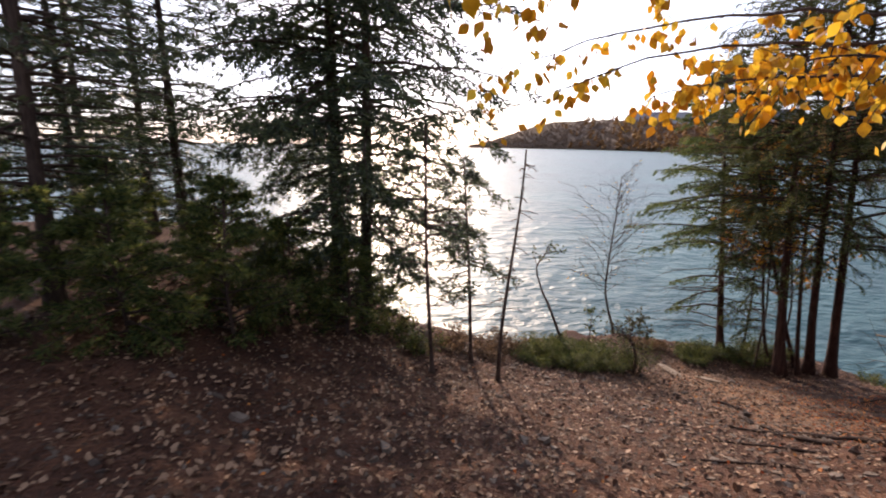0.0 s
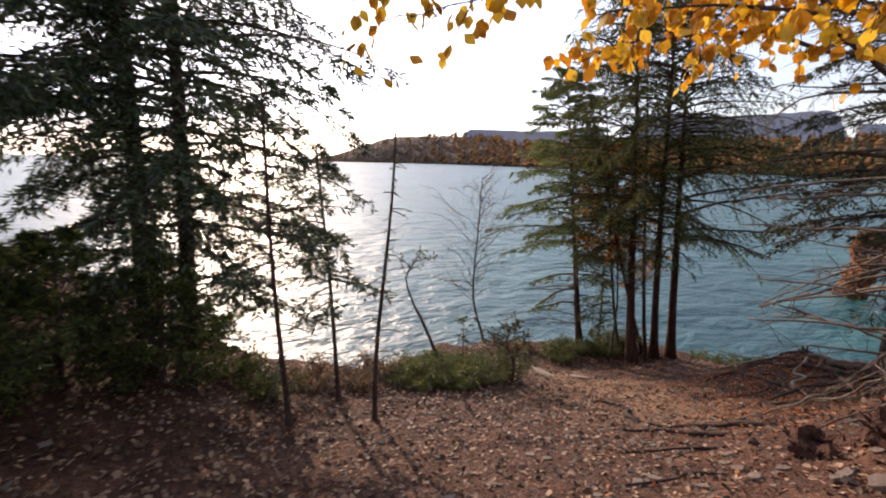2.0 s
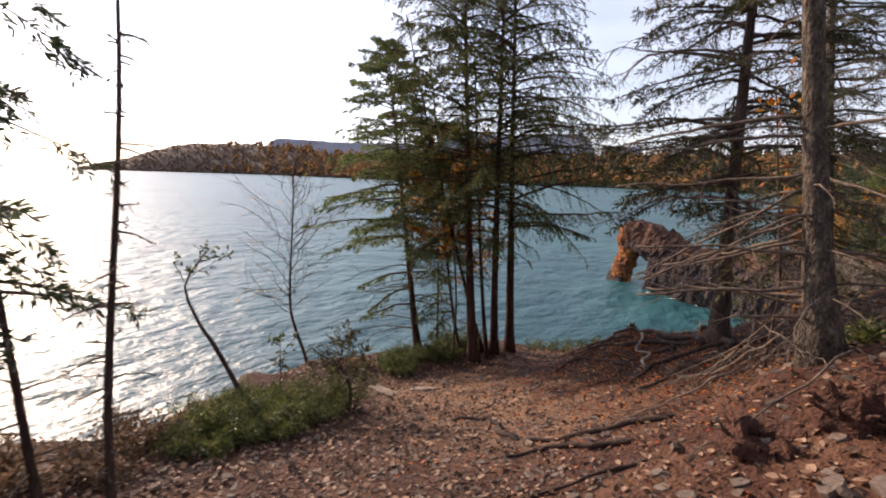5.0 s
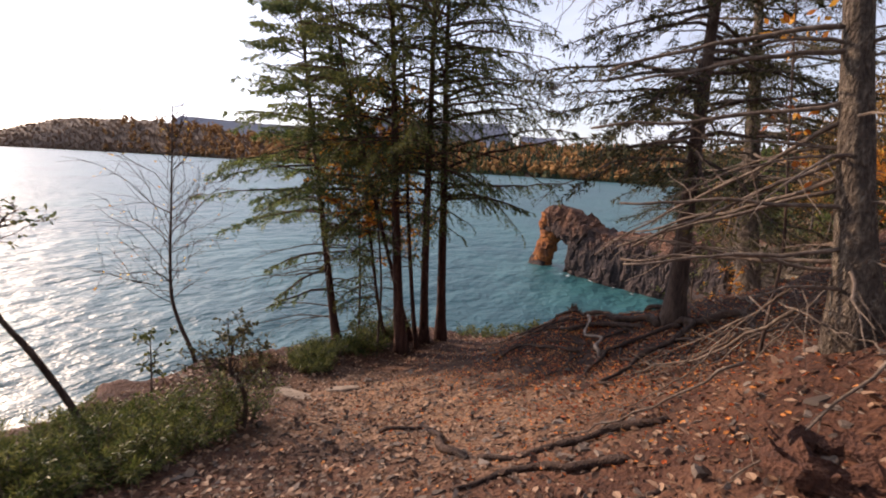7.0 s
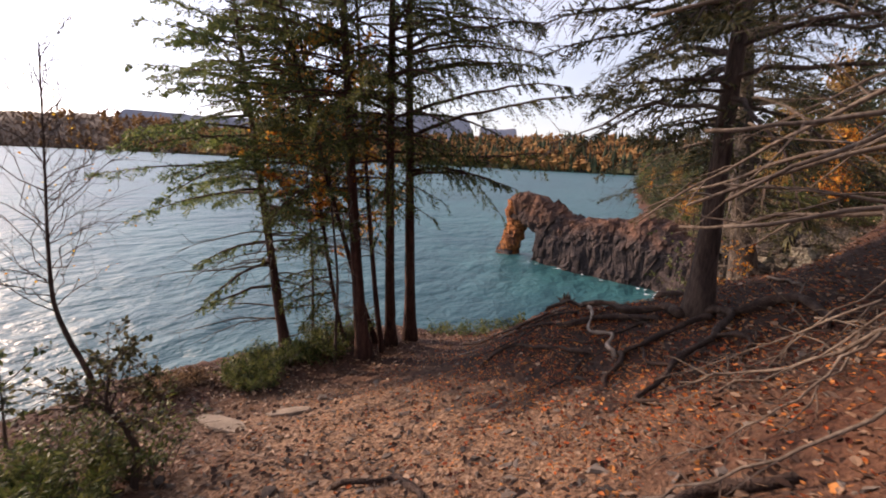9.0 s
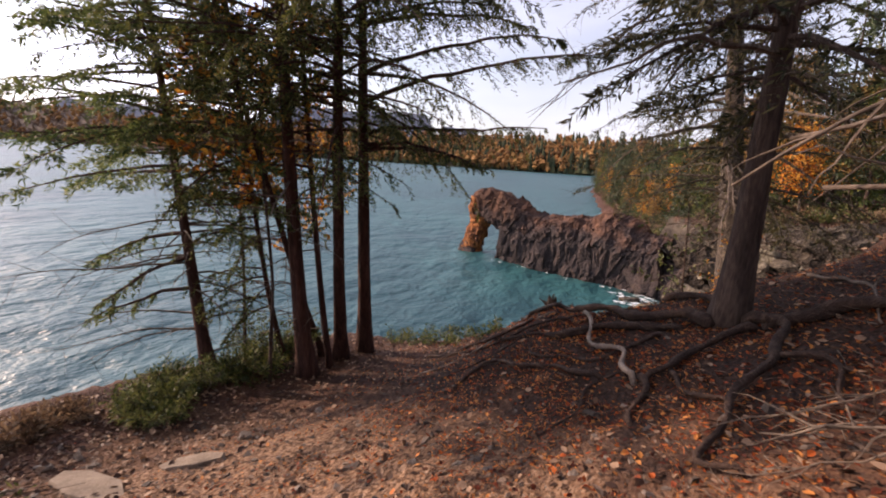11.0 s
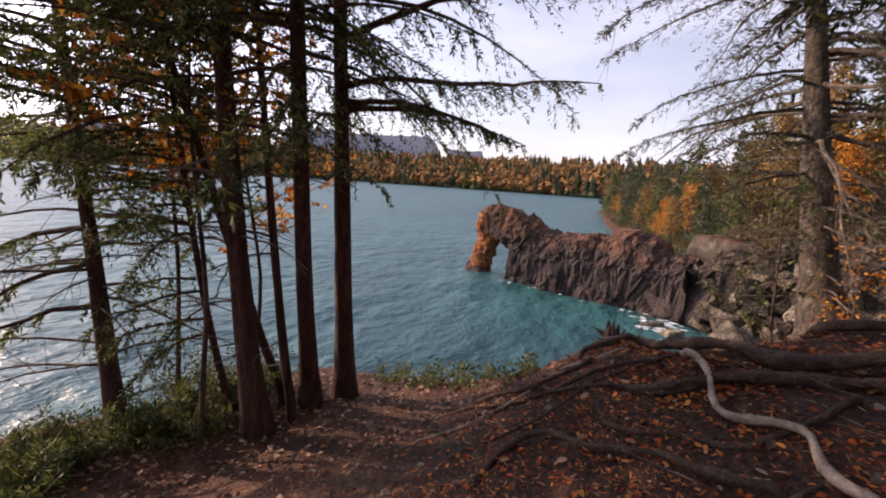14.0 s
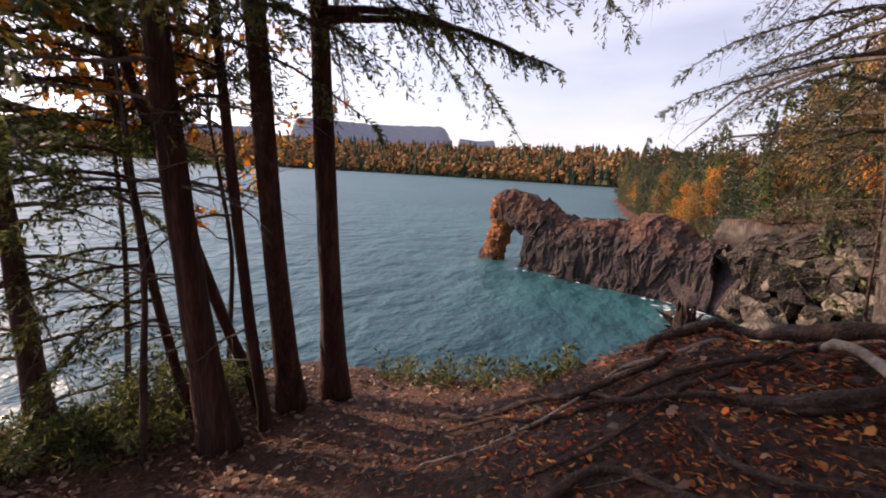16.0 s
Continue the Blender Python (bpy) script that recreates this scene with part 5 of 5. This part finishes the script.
def cliff_face(name, path, tops, label, seed):
    """A broken rock face: a lofted wall whose surface is cut into proud and sunken blocks."""
    key = np.array(path, float)
    u = np.linspace(0, 1, 110)
    d = np.linspace(0, 1, len(key))
    top = np.interp(u, d, tops) + 0.25 * np.sin(u * 23 + seed) + 0.15 * np.sin(u * 51)
    p = np.stack([np.interp(u, d, key[:, 0]), np.interp(u, d, key[:, 1]), (top + WATER - 0.8) / 2], -1)
    v, f = loft(p, np.full(110, 1.25), (top - WATER + 0.8) / 2, 90, 0.45)
    out = rough_rock(v, seed, 0.2, 0.5)
    for q, c in enumerate(out):
        for scale, amount in ((0.75, 0.55), (1.7, 0.26), (4.0, 0.1)):
            w = noise.cell_vector(Vector((c[0] * scale + 0.25 * c[2] * scale + seed, c[1] * scale, c[2] * scale * 1.25 - 0.2 * c[1] * scale)))
            out[q] += (np.array(w) - 0.5) * amount
    o = np.array((key[0][0], key[0][1], WATER))
    cliff = thing(name, o, label, "rock")
    g = Geo()
    g.add(out - o, f)
    part("rock_face", g, ROCK, cliff)


cliff_face("cliff", ((33.6, 6.3), (32.7, 4.6), (31.8, 2.6), (30.8, 0.2), (29.2, -2.2), (26.0, -3.8)), (-4.4, -3.5, -3.1, -2.9, -2.7, -2.5), "pale fractured rock cliff above the cove", 6.3)
CLIFF = np.array([(33.4, 6.4), (32.3, 5.2), (31.2, 3.0), (30.2, 0.0), (28.5, -2.4), (25.0, -3.9), (21.5, -3.2)])
for q in range(90):
    k = rng.uniform(0, 0.62) if q < 70 else rng.uniform(0.6, 1)
    c, d = along(np.column_stack([CLIFF, np.zeros(7)]), [k])
    out = unit((d[0][1], -d[0][0], 0))
    up = ((q % 6 + rng.uniform(0, 1)) / 6) ** 2 * 0.8
    off = 1.25 * (1 - up) ** 0.8 + rng.uniform(-0.2, 0.25)
    x, y = c[0][:2] + out[:2] * off
    top = float(plateau(c[0][0] + 1.5, c[0][1]))
    z = -7.9 + up * (top + 7.5) + rng.normal() * 0.15
    k = rng.uniform(0.3, 0.6) * (1.35 if q % 7 == 0 else 1)
    boulder((x, y, z), (k * rng.uniform(0.9, 1.6), k * rng.uniform(0.8, 1.3), k * rng.uniform(0.7, 1.5)), rng.uniform(0, 360), PALE_ROCKS[q % 8], "pale fractured cliff block above the water" if up > 0.25 else "grey-brown boulder at the waterline")
for q, (x, y, z, k) in enumerate(((29.2, 7.3, -8.1, 0.7), (30.4, 8.3, -8.15, 0.6), (28.0, 6.2, -8.0, 0.8), (31.6, 9.2, -8.2, 0.55), (27.0, 4.6, -8.0, 0.9), (29.6, 5.6, -7.8, 1.1))):
    boulder((x, y, z), (k * 1.1, k * 0.9, k * 0.7), 47 * q, PALE_ROCKS[q % 8], "wave-washed boulder in the cove", "cove rocks")


def foam_patch(seed):
    rng = np.random.default_rng(seed)
    g = Geo()
    for q in range(110):
        if q % 5 > 2:
            k = rng.uniform(0, 1)
            if math.sin(k * 31) + math.sin(k * 53 + 1) < 0.4:
                continue
            x, y = 36.9 - 2.6 * k - 1.0 + rng.normal() * 0.3 + 0.25 * math.sin(k * 40), 20.0 - 10.6 * k + rng.normal() * 0.18
        else:
            x, y = 31.4 + rng.normal() * 1.3, 8.9 + rng.normal() * 0.7
        r = rng.uniform(0.03, 0.1) * (1.4 if q % 5 <= 2 else 1)
        a = np.arange(6) * 1.047 + rng.uniform(0, 1)
        v = np.stack([x + np.cos(a) * r * 0.6 * rng.uniform(0.5, 1.3, 6), y + np.sin(a) * r * 2.4 * rng.uniform(0.5, 1.3, 6), np.full(6, WATER + 0.02) + rng.uniform(0, 0.05, 6)], -1)
        v = np.vstack([v, [[x, y, WATER + 0.07]]])
        g.add(v, [(c, (c + 1) % 6, 6, 6) for c in range(6)])
    tagged(part("surf_foam", g, FOAM), "white surf foam along the rocks", "foam", kind="stuff")


foam_patch(171)


# ---- woods on the eastern shore ----
def autumn_tree(name, at, height, label, seed, mat, leaves=2000, width=2.0):
    rng = np.random.default_rng(seed)
    x, y = at
    z = ground_z(x, y)
    t = thing(name, (x, y, z), label, "tree", "eastern woods")
    g, leaf = Geo(), Geo()
    tp, tr = trunk_tube(rng, 0, height, 0.09, 0.01, (rng.normal() * 0.3, 0), 0.1, 8)
    g.tube(tp, tr, 8, 0.05, rng)
    clumps = []
    for q in range(22):
        h = height * rng.uniform(0.28, 0.98)
        c = tp[min(np.searchsorted(tp[:, 2], h), 21)]
        a = rng.uniform(0, 6.28)
        L = width * rng.uniform(0.4, 1) * (1.15 - h / height)
        p = bough(rng, (c[0], c[1], h), (math.cos(a), math.sin(a), 0), L, 0.6, 0.15, 6, 0.08)
        g.tube(p, np.linspace(0.03, 0.004, 6), 4)
        clumps.append(p)
    part("trunk", g, GREY_BARK, t, smooth=True)
    for p in clumps:
        n = leaves // 22
        pp, dd = along(p, rng.uniform(0.3, 1, n))
        pp = pp + rng.normal(size=(n, 3)) * 0.28
        w = perp(dd, rng, n)
        leaf.blades(pp, w, perp(w, rng, n), rng.uniform(0.1, 0.2, n), rng.uniform(0.08, 0.14, n), 0.5)
    part("crown", leaf, mat, t)
    return t


pattern = [conifer("wood_spruce", (41, -2), 9.5, 0.12, 0.6, 1.7, "dark green spruce in the eastern woods", 181, NEEDLE, per_metre=11, twigs=8, blades=3, blade_l=0.28, blade_w=0.09, group="eastern woods", far=True, sides=7),
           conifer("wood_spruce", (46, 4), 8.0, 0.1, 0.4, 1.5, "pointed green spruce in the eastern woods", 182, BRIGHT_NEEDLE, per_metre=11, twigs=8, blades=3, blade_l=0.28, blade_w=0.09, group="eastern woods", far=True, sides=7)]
OCHRE = material("ochre_leaf", [(0.16, 0.075, 0.02), (0.3, 0.15, 0.04), (0.42, 0.26, 0.08)], 0.8, 10, 0.6, 0, 0, island=0.7, translucent=0.35)
gold = [autumn_tree("autumn_tree", (37.5, 0.5), 5.0, "small tree with bright orange autumn leaves", 183, ORANGE), autumn_tree("autumn_tree", (41, 5.5), 6.5, "tree with ochre brown autumn leaves", 184, OCHRE, 2400, 2.4)]
rng = np.random.default_rng(185)
for q in range(200):
    for _ in range(40):
        if q >= 150:
            x, y = rng.uniform(90, 178), 0
            y = 24 + (x - 97) * 22 / 82 - rng.uniform(0.5, 14)
        elif q >= 84:
            k = rng.uniform(0, 1) ** 1.5
            x, y = 38 + 130 * k, 8 + 35 * k - rng.uniform(0.5, 8)
        elif q < 46:
            x, y = rng.uniform(36, 75), rng.uniform(-22, 15)
        elif q < 70:
            x, y = rng.uniform(60, 175), rng.uniform(0, 42)
        else:
            x, y = rng.uniform(17, 34), rng.uniform(-26, -9)
        if coast_distance(x, y) > (1.2 if q >= 84 else 4 if x < 60 else 2):
            break
    else:
        continue
    src = gold[0 if q % 12 == 1 else 1] if q % 4 == 1 else pattern[q % 2]
    k = rng.uniform(0.7, 1.25) * (0.6 if q >= 84 and x < 60 else 1.2 if q >= 150 else 1)
    copy_thing(src, pose(x, y, ground_z(x, y) - 0.1, 0, 0, rng.uniform(0, 360)) @ Matrix.Diagonal((k, k, k * rng.uniform(0.9, 1.15), 1)))
for q, (x, y, k) in enumerate(((36.0, 0.6, 1.15), (38.0, 2.6, 1.2), (35.5, -1.6, 1.1), (37.2, -3.0, 1.25), (40.0, -0.8, 1.3), (34.6, -0.6, 1.0), (35.6, 4.6, 0.95), (36.6, 3.9, 0.85), (34.0, -3.6, 1.2), (38.5, -5.0, 1.3))):
    copy_thing(gold[1] if q in (1, 6, 9) else pattern[q % 2], pose(x, y, ground_z(x, y) - 0.1, 0, 0, 50 * q) @ Matrix.Diagonal((k, k, k * 1.1, 1)))
for q, (x, y, k) in enumerate(((32.9, 2.2, 0.9), (35.6, 0.0, 1.0), (38.6, -1.2, 1.1))):
    copy_thing(gold[q % 2], pose(x, y, ground_z(x, y) - 0.1, 0, 0, 80 * q) @ Matrix.Diagonal((k, k, k, 1)))
for q, (x, y, k) in enumerate(((12.5, 1.5, 0.9), (16, -3, 1.1), (11, -2.5, 1.0), (19.5, -6.5, 1.0), (14, -6, 1.1), (8.5, 0.2, 0.85))):
    copy_thing(pattern[q % 2], pose(x, y, ground_z(x, y), 0, 0, 70 * q) @ Matrix.Diagonal((k, k, k, 1)))
for q in range(60):
    x, y = rng.uniform(32.5, 50), rng.uniform(-8, 12)
    if coast_distance(x, y) > 0.6:
        bush("scrub", (x, y), (1.6, rng.uniform(0.5, 1.1)), "dry autumn scrub on the far cliff top" if q % 2 else "green scrub on the far cliff top", 190 + q, DRY_SHRUB if q % 2 else SHRUB, 14, 18, 0.15, 0.075, 1.0, "cliff scrub")
for q in range(40):
    c, d = along(np.column_stack([CLIFF, np.zeros(7)]), [rng.uniform(0, 0.7)])
    x, y = c[0][:2] + np.array((-d[0][1], d[0][0])) * rng.uniform(0.1, 1.6)
    bush("scrub", (x, y), (1.0, rng.uniform(0.4, 0.9)), "dry brown scrub on the rocky brink" if q % 3 else "green scrub on the rocky brink", 400 + q, DRY_SHRUB if q % 3 else SHRUB, 14, 18, 0.14, 0.065, 1.0, "cliff scrub")
scrub = [o for o in scene.objects if o.name.startswith("scrub") and not o.parent][:6]
for q in range(150):
    k = rng.uniform(0, 1) ** 2
    x, y = 37.5 + 90 * k, 8.2 + 22 * k - rng.uniform(0, 6)
    if coast_distance(x, y) > 0.3:
        m = rng.uniform(0.8, 1.7)
        copy_thing(scrub[q % 6], pose(x, y, ground_z(x, y), 0, 0, rng.uniform(0, 360)) @ Matrix.Diagonal((m, m, m, 1)))


for q in range(55):
    x = rng.uniform(62, 150)
    y = np.interp(x, (60, 97, 179), (14, 24, 46)) - rng.uniform(0.4, 5)
    m = rng.uniform(1.4, 2.4)
    copy_thing(scrub[q % 6] if q % 3 else pattern[q % 2], pose(x, y, ground_z(x, y) - 0.1, 0, 0, rng.uniform(0, 360)) @ Matrix.Diagonal((m, m, m, 1) if q % 3 else (0.7, 0.7, 0.6, 1)))


# ---- litter, stones and sticks on the ground ----
def scatter(n, seed, lo, hi, keep):
    rng = np.random.default_rng(seed)
    p = np.stack([rng.uniform(lo[0], hi[0], n), rng.uniform(lo[1], hi[1], n)], -1)
    d = coast_distance(p[:, 0], p[:, 1])
    p = p[(d > 0.15) & (rng.uniform(size=n) < keep(p[:, 0], p[:, 1]))]
    return p, land(p[:, 0], p[:, 1]), rng


def leaf_litter(name, n, seed, mat, label, keep, size):
    p, z, rng = scatter(n, seed, (-5, -1), (12, 12.4), keep)
    m = len(p)
    o = np.column_stack([p, z + rng.uniform(0.004, 0.03, m)])
    a = rng.uniform(0, 6.28, m)
    w = np.column_stack([np.cos(a), np.sin(a), rng.normal(size=m) * 0.28])
    w /= np.linalg.norm(w, axis=1, keepdims=True)
    s = np.column_stack([-np.sin(a), np.cos(a), rng.normal(size=m) * 0.35])
    L = size * rng.uniform(0.5, 1.35, m)
    W = L * rng.uniform(0.45, 0.75, m)
    lift = np.column_stack([np.zeros(m), np.zeros(m), L * rng.uniform(0.0, 0.25, m)])
    e = L[:, None]
    v = np.stack([o, o + w * e * 0.35 + s * W[:, None] / 2 + lift, o + w * e * 0.75 + s * W[:, None] * 0.35 + lift * 0.8, o + w * e, o + w * e * 0.75 - s * W[:, None] * 0.35 + lift * 0.3, o + w * e * 0.35 - s * W[:, None] / 2 + lift * 0.4], 1).reshape(-1, 3)
    i = np.arange(m)[:, None] * 6
    g = Geo()
    g.add(v, np.vstack([i + (0, 1, 2, 3), i + (0, 3, 4, 5)]))
    tagged(part(name, g, mat), label, "fallen leaves", kind="stuff")


def trail(x, y):
    """1 on the worn bare earth, 0 off it."""
    return np.exp(-(((x - 7.3) / 1.6) ** 2 + ((y - 8.6) / 1.5) ** 2)) + 0.6 * np.exp(-(((x - 5.6) / 1.0) ** 2 + ((y - 6.5) / 1.3) ** 2))


leaf_litter("leaf_litter", 62000, 201, LITTER, "dry brown leaf litter on the ground", lambda x, y: np.clip(0.8 - 0.6 * trail(x, y) - 0.03 * np.clip(x - 4, 0, 8) - 0.5 * np.exp(-(((x - 8.7) / 1.9) ** 2 + ((y - 6) / 2.3) ** 2)), 0.1, 1), 0.062)
leaf_litter("red_litter", 44000, 202, RED_LITTER, "rust red needles and leaves among the roots", lambda x, y: np.clip(0.9 * np.exp(-(((x - 7.6) / 2.4) ** 2 + ((y - 5.3) / 2.2) ** 2)) + 0.85 * np.exp(-(((x - 9) / 1.3) ** 2 + ((y - 7.2) / 1.5) ** 2)) + 0.5 * np.exp(-(((x - 6.1) / 0.9) ** 2 + ((y - 4.7) / 0.9) ** 2)) + 0.02, 0, 1), 0.042)

leaf_litter("root_litter", 300000, 203, RED_LITTER, "rust red leaves gathered between the bare roots", lambda x, y: np.where(waves(x, y, 79, 0.7) > -0.03, 0.9 * np.exp(-(((x - 9.1) / 0.9) ** 2 + ((y - 7.0) / 1.1) ** 2)) + 0.5 * np.exp(-(((x - 7.6) / 0.8) ** 2 + ((y - 4.9) / 0.8) ** 2)), 0), 0.036)


def pebbles(name, n, seed, mat, label, keep, size, flat):
    p, z, rng = scatter(n, seed, (-3, 1.5), (11, 12.4), keep)
    g = Geo()
    for (x, y), h in zip(p, z):
        k = size * rng.uniform(0.4, 1.0) ** 1.6 * (2.0 if rng.uniform() < 0.06 else 1)
        a = np.sort(rng.uniform(0, 6.28, 5))
        r = k * rng.uniform(0.6, 1.1, 5)
        t = k * flat * rng.uniform(0.5, 1.3)
        tilt = rng.normal(size=2) * 0.22
        lo = np.stack([np.cos(a) * r, np.sin(a) * r, 0 * a - t * 0.4], -1)
        hi = np.stack([np.cos(a) * r * 0.8, np.sin(a) * r * 0.8, 0 * a + t], -1)
        v = np.vstack([lo, hi, [[0, 0, t * 1.08]]])
        v[:, 2] += v[:, 0] * tilt[0] + v[:, 1] * tilt[1] + h
        v[:, 0] += x
        v[:, 1] += y
        g.add(v, [(c, (c + 1) % 5, 5 + (c + 1) % 5, 5 + c) for c in range(5)] + [(5 + c, 5 + (c + 1) % 5, 10, 10) for c in range(5)])
    tagged(part(name, g, mat), label, "stones", kind="stuff")


def needle_litter(n, seed):
    p, z, rng = scatter(n, seed, (4.5, 3), (10.6, 10), lambda x, y: np.clip(np.exp(-(((x - 8.0) / 1.9) ** 2 + ((y - 6.0) / 2.3) ** 2)) + 0.12, 0, 1))
    patch = waves(p[:, 0], p[:, 1], 77, 0.9) > -0.1
    p, z = p[patch], z[patch]
    m = len(p)
    a = rng.uniform(0, 6.28, m)
    w = np.column_stack([np.cos(a), np.sin(a), rng.normal(size=m) * 0.2])
    side = np.column_stack([-np.sin(a), np.cos(a), rng.normal(size=m) * 0.4])
    g = Geo()
    g.blades(np.column_stack([p, z + rng.uniform(0.003, 0.02, m)]), w, side, rng.uniform(0.025, 0.07, m), rng.uniform(0.004, 0.011, m))
    tagged(part("needle_litter", g, RED_LITTER), "rust red fallen needles between the roots", "needles", kind="stuff")


needle_litter(60000, 204)
pebbles("gravel", 15000, 211, STONE, "angular slate chips and gravel on the path", lambda x, y: np.clip(0.35 + 0.65 * np.exp(-(((x - 3.6) / 1.8) ** 2 + ((y - 6.6) / 2.2) ** 2)) + 0.3 * trail(x, y) - 0.35 * np.clip(x - 6.8, 0, 1), 0, 1), 0.05, 0.3)
rng = np.random.default_rng(221)


def flat_stone(name, at, size, seed, label, mat, group=""):
    rng = np.random.default_rng(seed)
    x, y = at
    n = 7 if size[0] > 0.2 else 11
    a = np.arange(n) * 2 * np.pi / n
    r = 1 + rng.uniform(-0.22, 0.18, n)
    rings = []
    for k, h in ((0.96, -0.05), (1.0, size[2] * 0.5), (0.97, size[2] * 0.9), (0.86, size[2])):
        rings.append(np.stack([np.cos(a) * size[0] * r * k, np.sin(a) * size[1] * r * k, np.full(n, h)], -1))
    v = np.vstack(rings + [[[0, 0, size[2] * 1.02]]])
    v[:-1, 2] += rng.uniform(-0.1, 0.1, 4 * n) * size[2]
    q = [(k * n + c, k * n + (c + 1) % n, (k + 1) * n + (c + 1) % n, (k + 1) * n + c) for k in range(3) for c in range(n)] + [(3 * n + c, 3 * n + (c + 1) % n, 4 * n, 4 * n) for c in range(n)]
    g = Geo()
    g.add(v, q)
    ob = part(name, g, mat)
    e = 0.2
    nx, ny = (ground_z(x - e, y) - ground_z(x + e, y)) / (2 * e), (ground_z(x, y - e) - ground_z(x, y + e)) / (2 * e)
    tilt = Vector((nx, ny, 1)).to_track_quat("Z", "Y").to_matrix().to_4x4()
    ob.matrix_world = Matrix.Translation((x, y, ground_z(x, y))) @ tilt @ pose(0, 0, 0, 0, 0, seed * 37 % 360)
    return tagged(ob, label, "stone", group)


flat_stone("stone_slab", (5.34, 10.04), (0.46, 0.2, 0.034), 48, "pale flat stone slab set in the earth", SLAB)
flat_stone("stone_slab", (6.05, 9.70), (0.3, 0.13, 0.028), 48, "smaller pale flat stone slab", SLAB)
for q, (x, y, k) in enumerate(((4.02, 3.36, 0.1), (4.03, 3.10, 0.13), (3.75, 3.83, 0.08), (3.81, 4.04, 0.07), (3.06, 4.24, 0.08))):
    flat_stone("flat_stone", (x, y), (k, k * 0.75, k * 0.35), 281 + q, "larger flat grey stone in the leaf litter", STONE, "loose stones")
for q in range(110):
    x, y = (rng.uniform(-1.5, 6.8), rng.uniform(2.2, 9)) if q < 50 else (rng.uniform(1, 5.2), rng.uniform(3.2, 7.5))
    k = rng.uniform(0.02, 0.055)
    flat_stone("flat_stone", (x, y), (k * 1.2, k, k * 0.3), 300 + q, "flat grey-brown stone among the leaves", STONE, "loose stones")


def stick(name, points, r0, r1, seed, label, mat=None, twigs=6):
    rng = np.random.default_rng(seed)
    key = np.array(points, float)
    o = key[0].copy()
    t = thing(name, o, label, "branch", "fallen branches")
    s, d = np.linspace(0, 1, 14), np.linspace(0, 1, len(key))
    p = np.stack([np.interp(s, d, key[:, c]) for c in range(3)], -1) - o
    p[1:] += rng.normal(size=(13, 3)) * 0.012
    g = Geo()
    g.tube(p, np.linspace(r0, r1, 14), 7, 0.1, rng)
    part("stem", g, mat or DEADWOOD, t, smooth=True)
    for e in range(twigs):
        a, dd = along(p, [rng.uniform(0.2, 0.95)])
        w = unit(dd[0] + rng.normal(size=3) * 0.6)
        g = Geo()
        g.tube(bough(rng, a[0], w, rng.uniform(0.12, 0.5), 0.1, 0.15, 5, 0.12), np.linspace(r1 * 1.2, 0.0015, 5), 4)
        part("twig", g, mat or DEADWOOD, t)


def on_ground(points, lift=0.03):
    return [(x, y, ground_z(x, y) + lift + (p[0] if p else 0)) for x, y, *p in points]


stick("fallen_branch", on_ground(((5.3, 4.3, 0.25), (5.1, 5.0, 0.1), (5.0, 5.5))), 0.011, 0.004, 231, "long pale fallen branch", twigs=5)
stick("fallen_branch", on_ground(((6.0, 4.1, 0.3), (6.3, 4.7, 0.15), (6.7, 5.4, 0.05))), 0.016, 0.006, 232, "grey fallen branch with twigs", twigs=8)
stick("fallen_branch", on_ground(((5.2, 3.5, 0.2), (4.6, 3.9, 0.12), (4.3, 4.2, 0.03))), 0.011, 0.004, 233, "fallen branch across dry leaves", twigs=5)
stick("fallen_branch", on_ground(((7.2, 4.0, 0.1), (6.4, 4.4, 0.2), (5.6, 4.8, 0.02))), 0.012, 0.004, 234, "thin grey fallen branch with twigs", twigs=8)
stick("fallen_branch", on_ground(((6.9, 3.7, 0.5), (6.2, 4.0, 0.35), (5.7, 4.3, 0.05))), 0.015, 0.005, 235, "propped dead branch beside the path", twigs=10)
stick("fallen_branch", on_ground(((9.6, 4.9), (8.8, 4.6), (8.0, 4.7))), 0.02, 0.008, 236, "pale stick on dark earth", twigs=3)
for q in range(22):
    x, y = (rng.uniform(5.8, 9.5), rng.uniform(2.2, 4.3)) if q < 8 else (rng.uniform(5.7, 7.9), rng.uniform(3.3, 4.7))
    a = rng.uniform(0, 6.28)
    L = rng.uniform(0.6, 1.6)
    stick("fallen_branch", on_ground(((x, y, rng.uniform(0.0, 0.6)), (x + math.cos(a) * L / 2, y + math.sin(a) * L / 2, rng.uniform(0.05, 0.3)), (x + math.cos(a) * L, y + math.sin(a) * L))), 0.009, 0.003, 240 + q, "tangled bare fallen branch", twigs=11)


def loose_twigs(n, seed):
    p, z, rng = scatter(n, seed, (-2, 2), (10.5, 11), lambda x, y: 0.4 + 0.6 * (x > 5))
    g = Geo()
    for (x, y), h in zip(p, z):
        a, L = rng.uniform(0, 6.28), rng.uniform(0.06, 0.35)
        c = np.array((x, y, h + 0.012))
        w = np.array((math.cos(a), math.sin(a), rng.normal() * 0.08)) * L
        g.tube([c, c + w * 0.5 + rng.normal(size=3) * 0.01, c + w], (0.004, 0.003, 0.002), 4)
    tagged(part("loose_twigs", g, DEADWOOD), "thin dead twigs strewn on the ground", "twigs", kind="stuff")


loose_twigs(1100, 251)
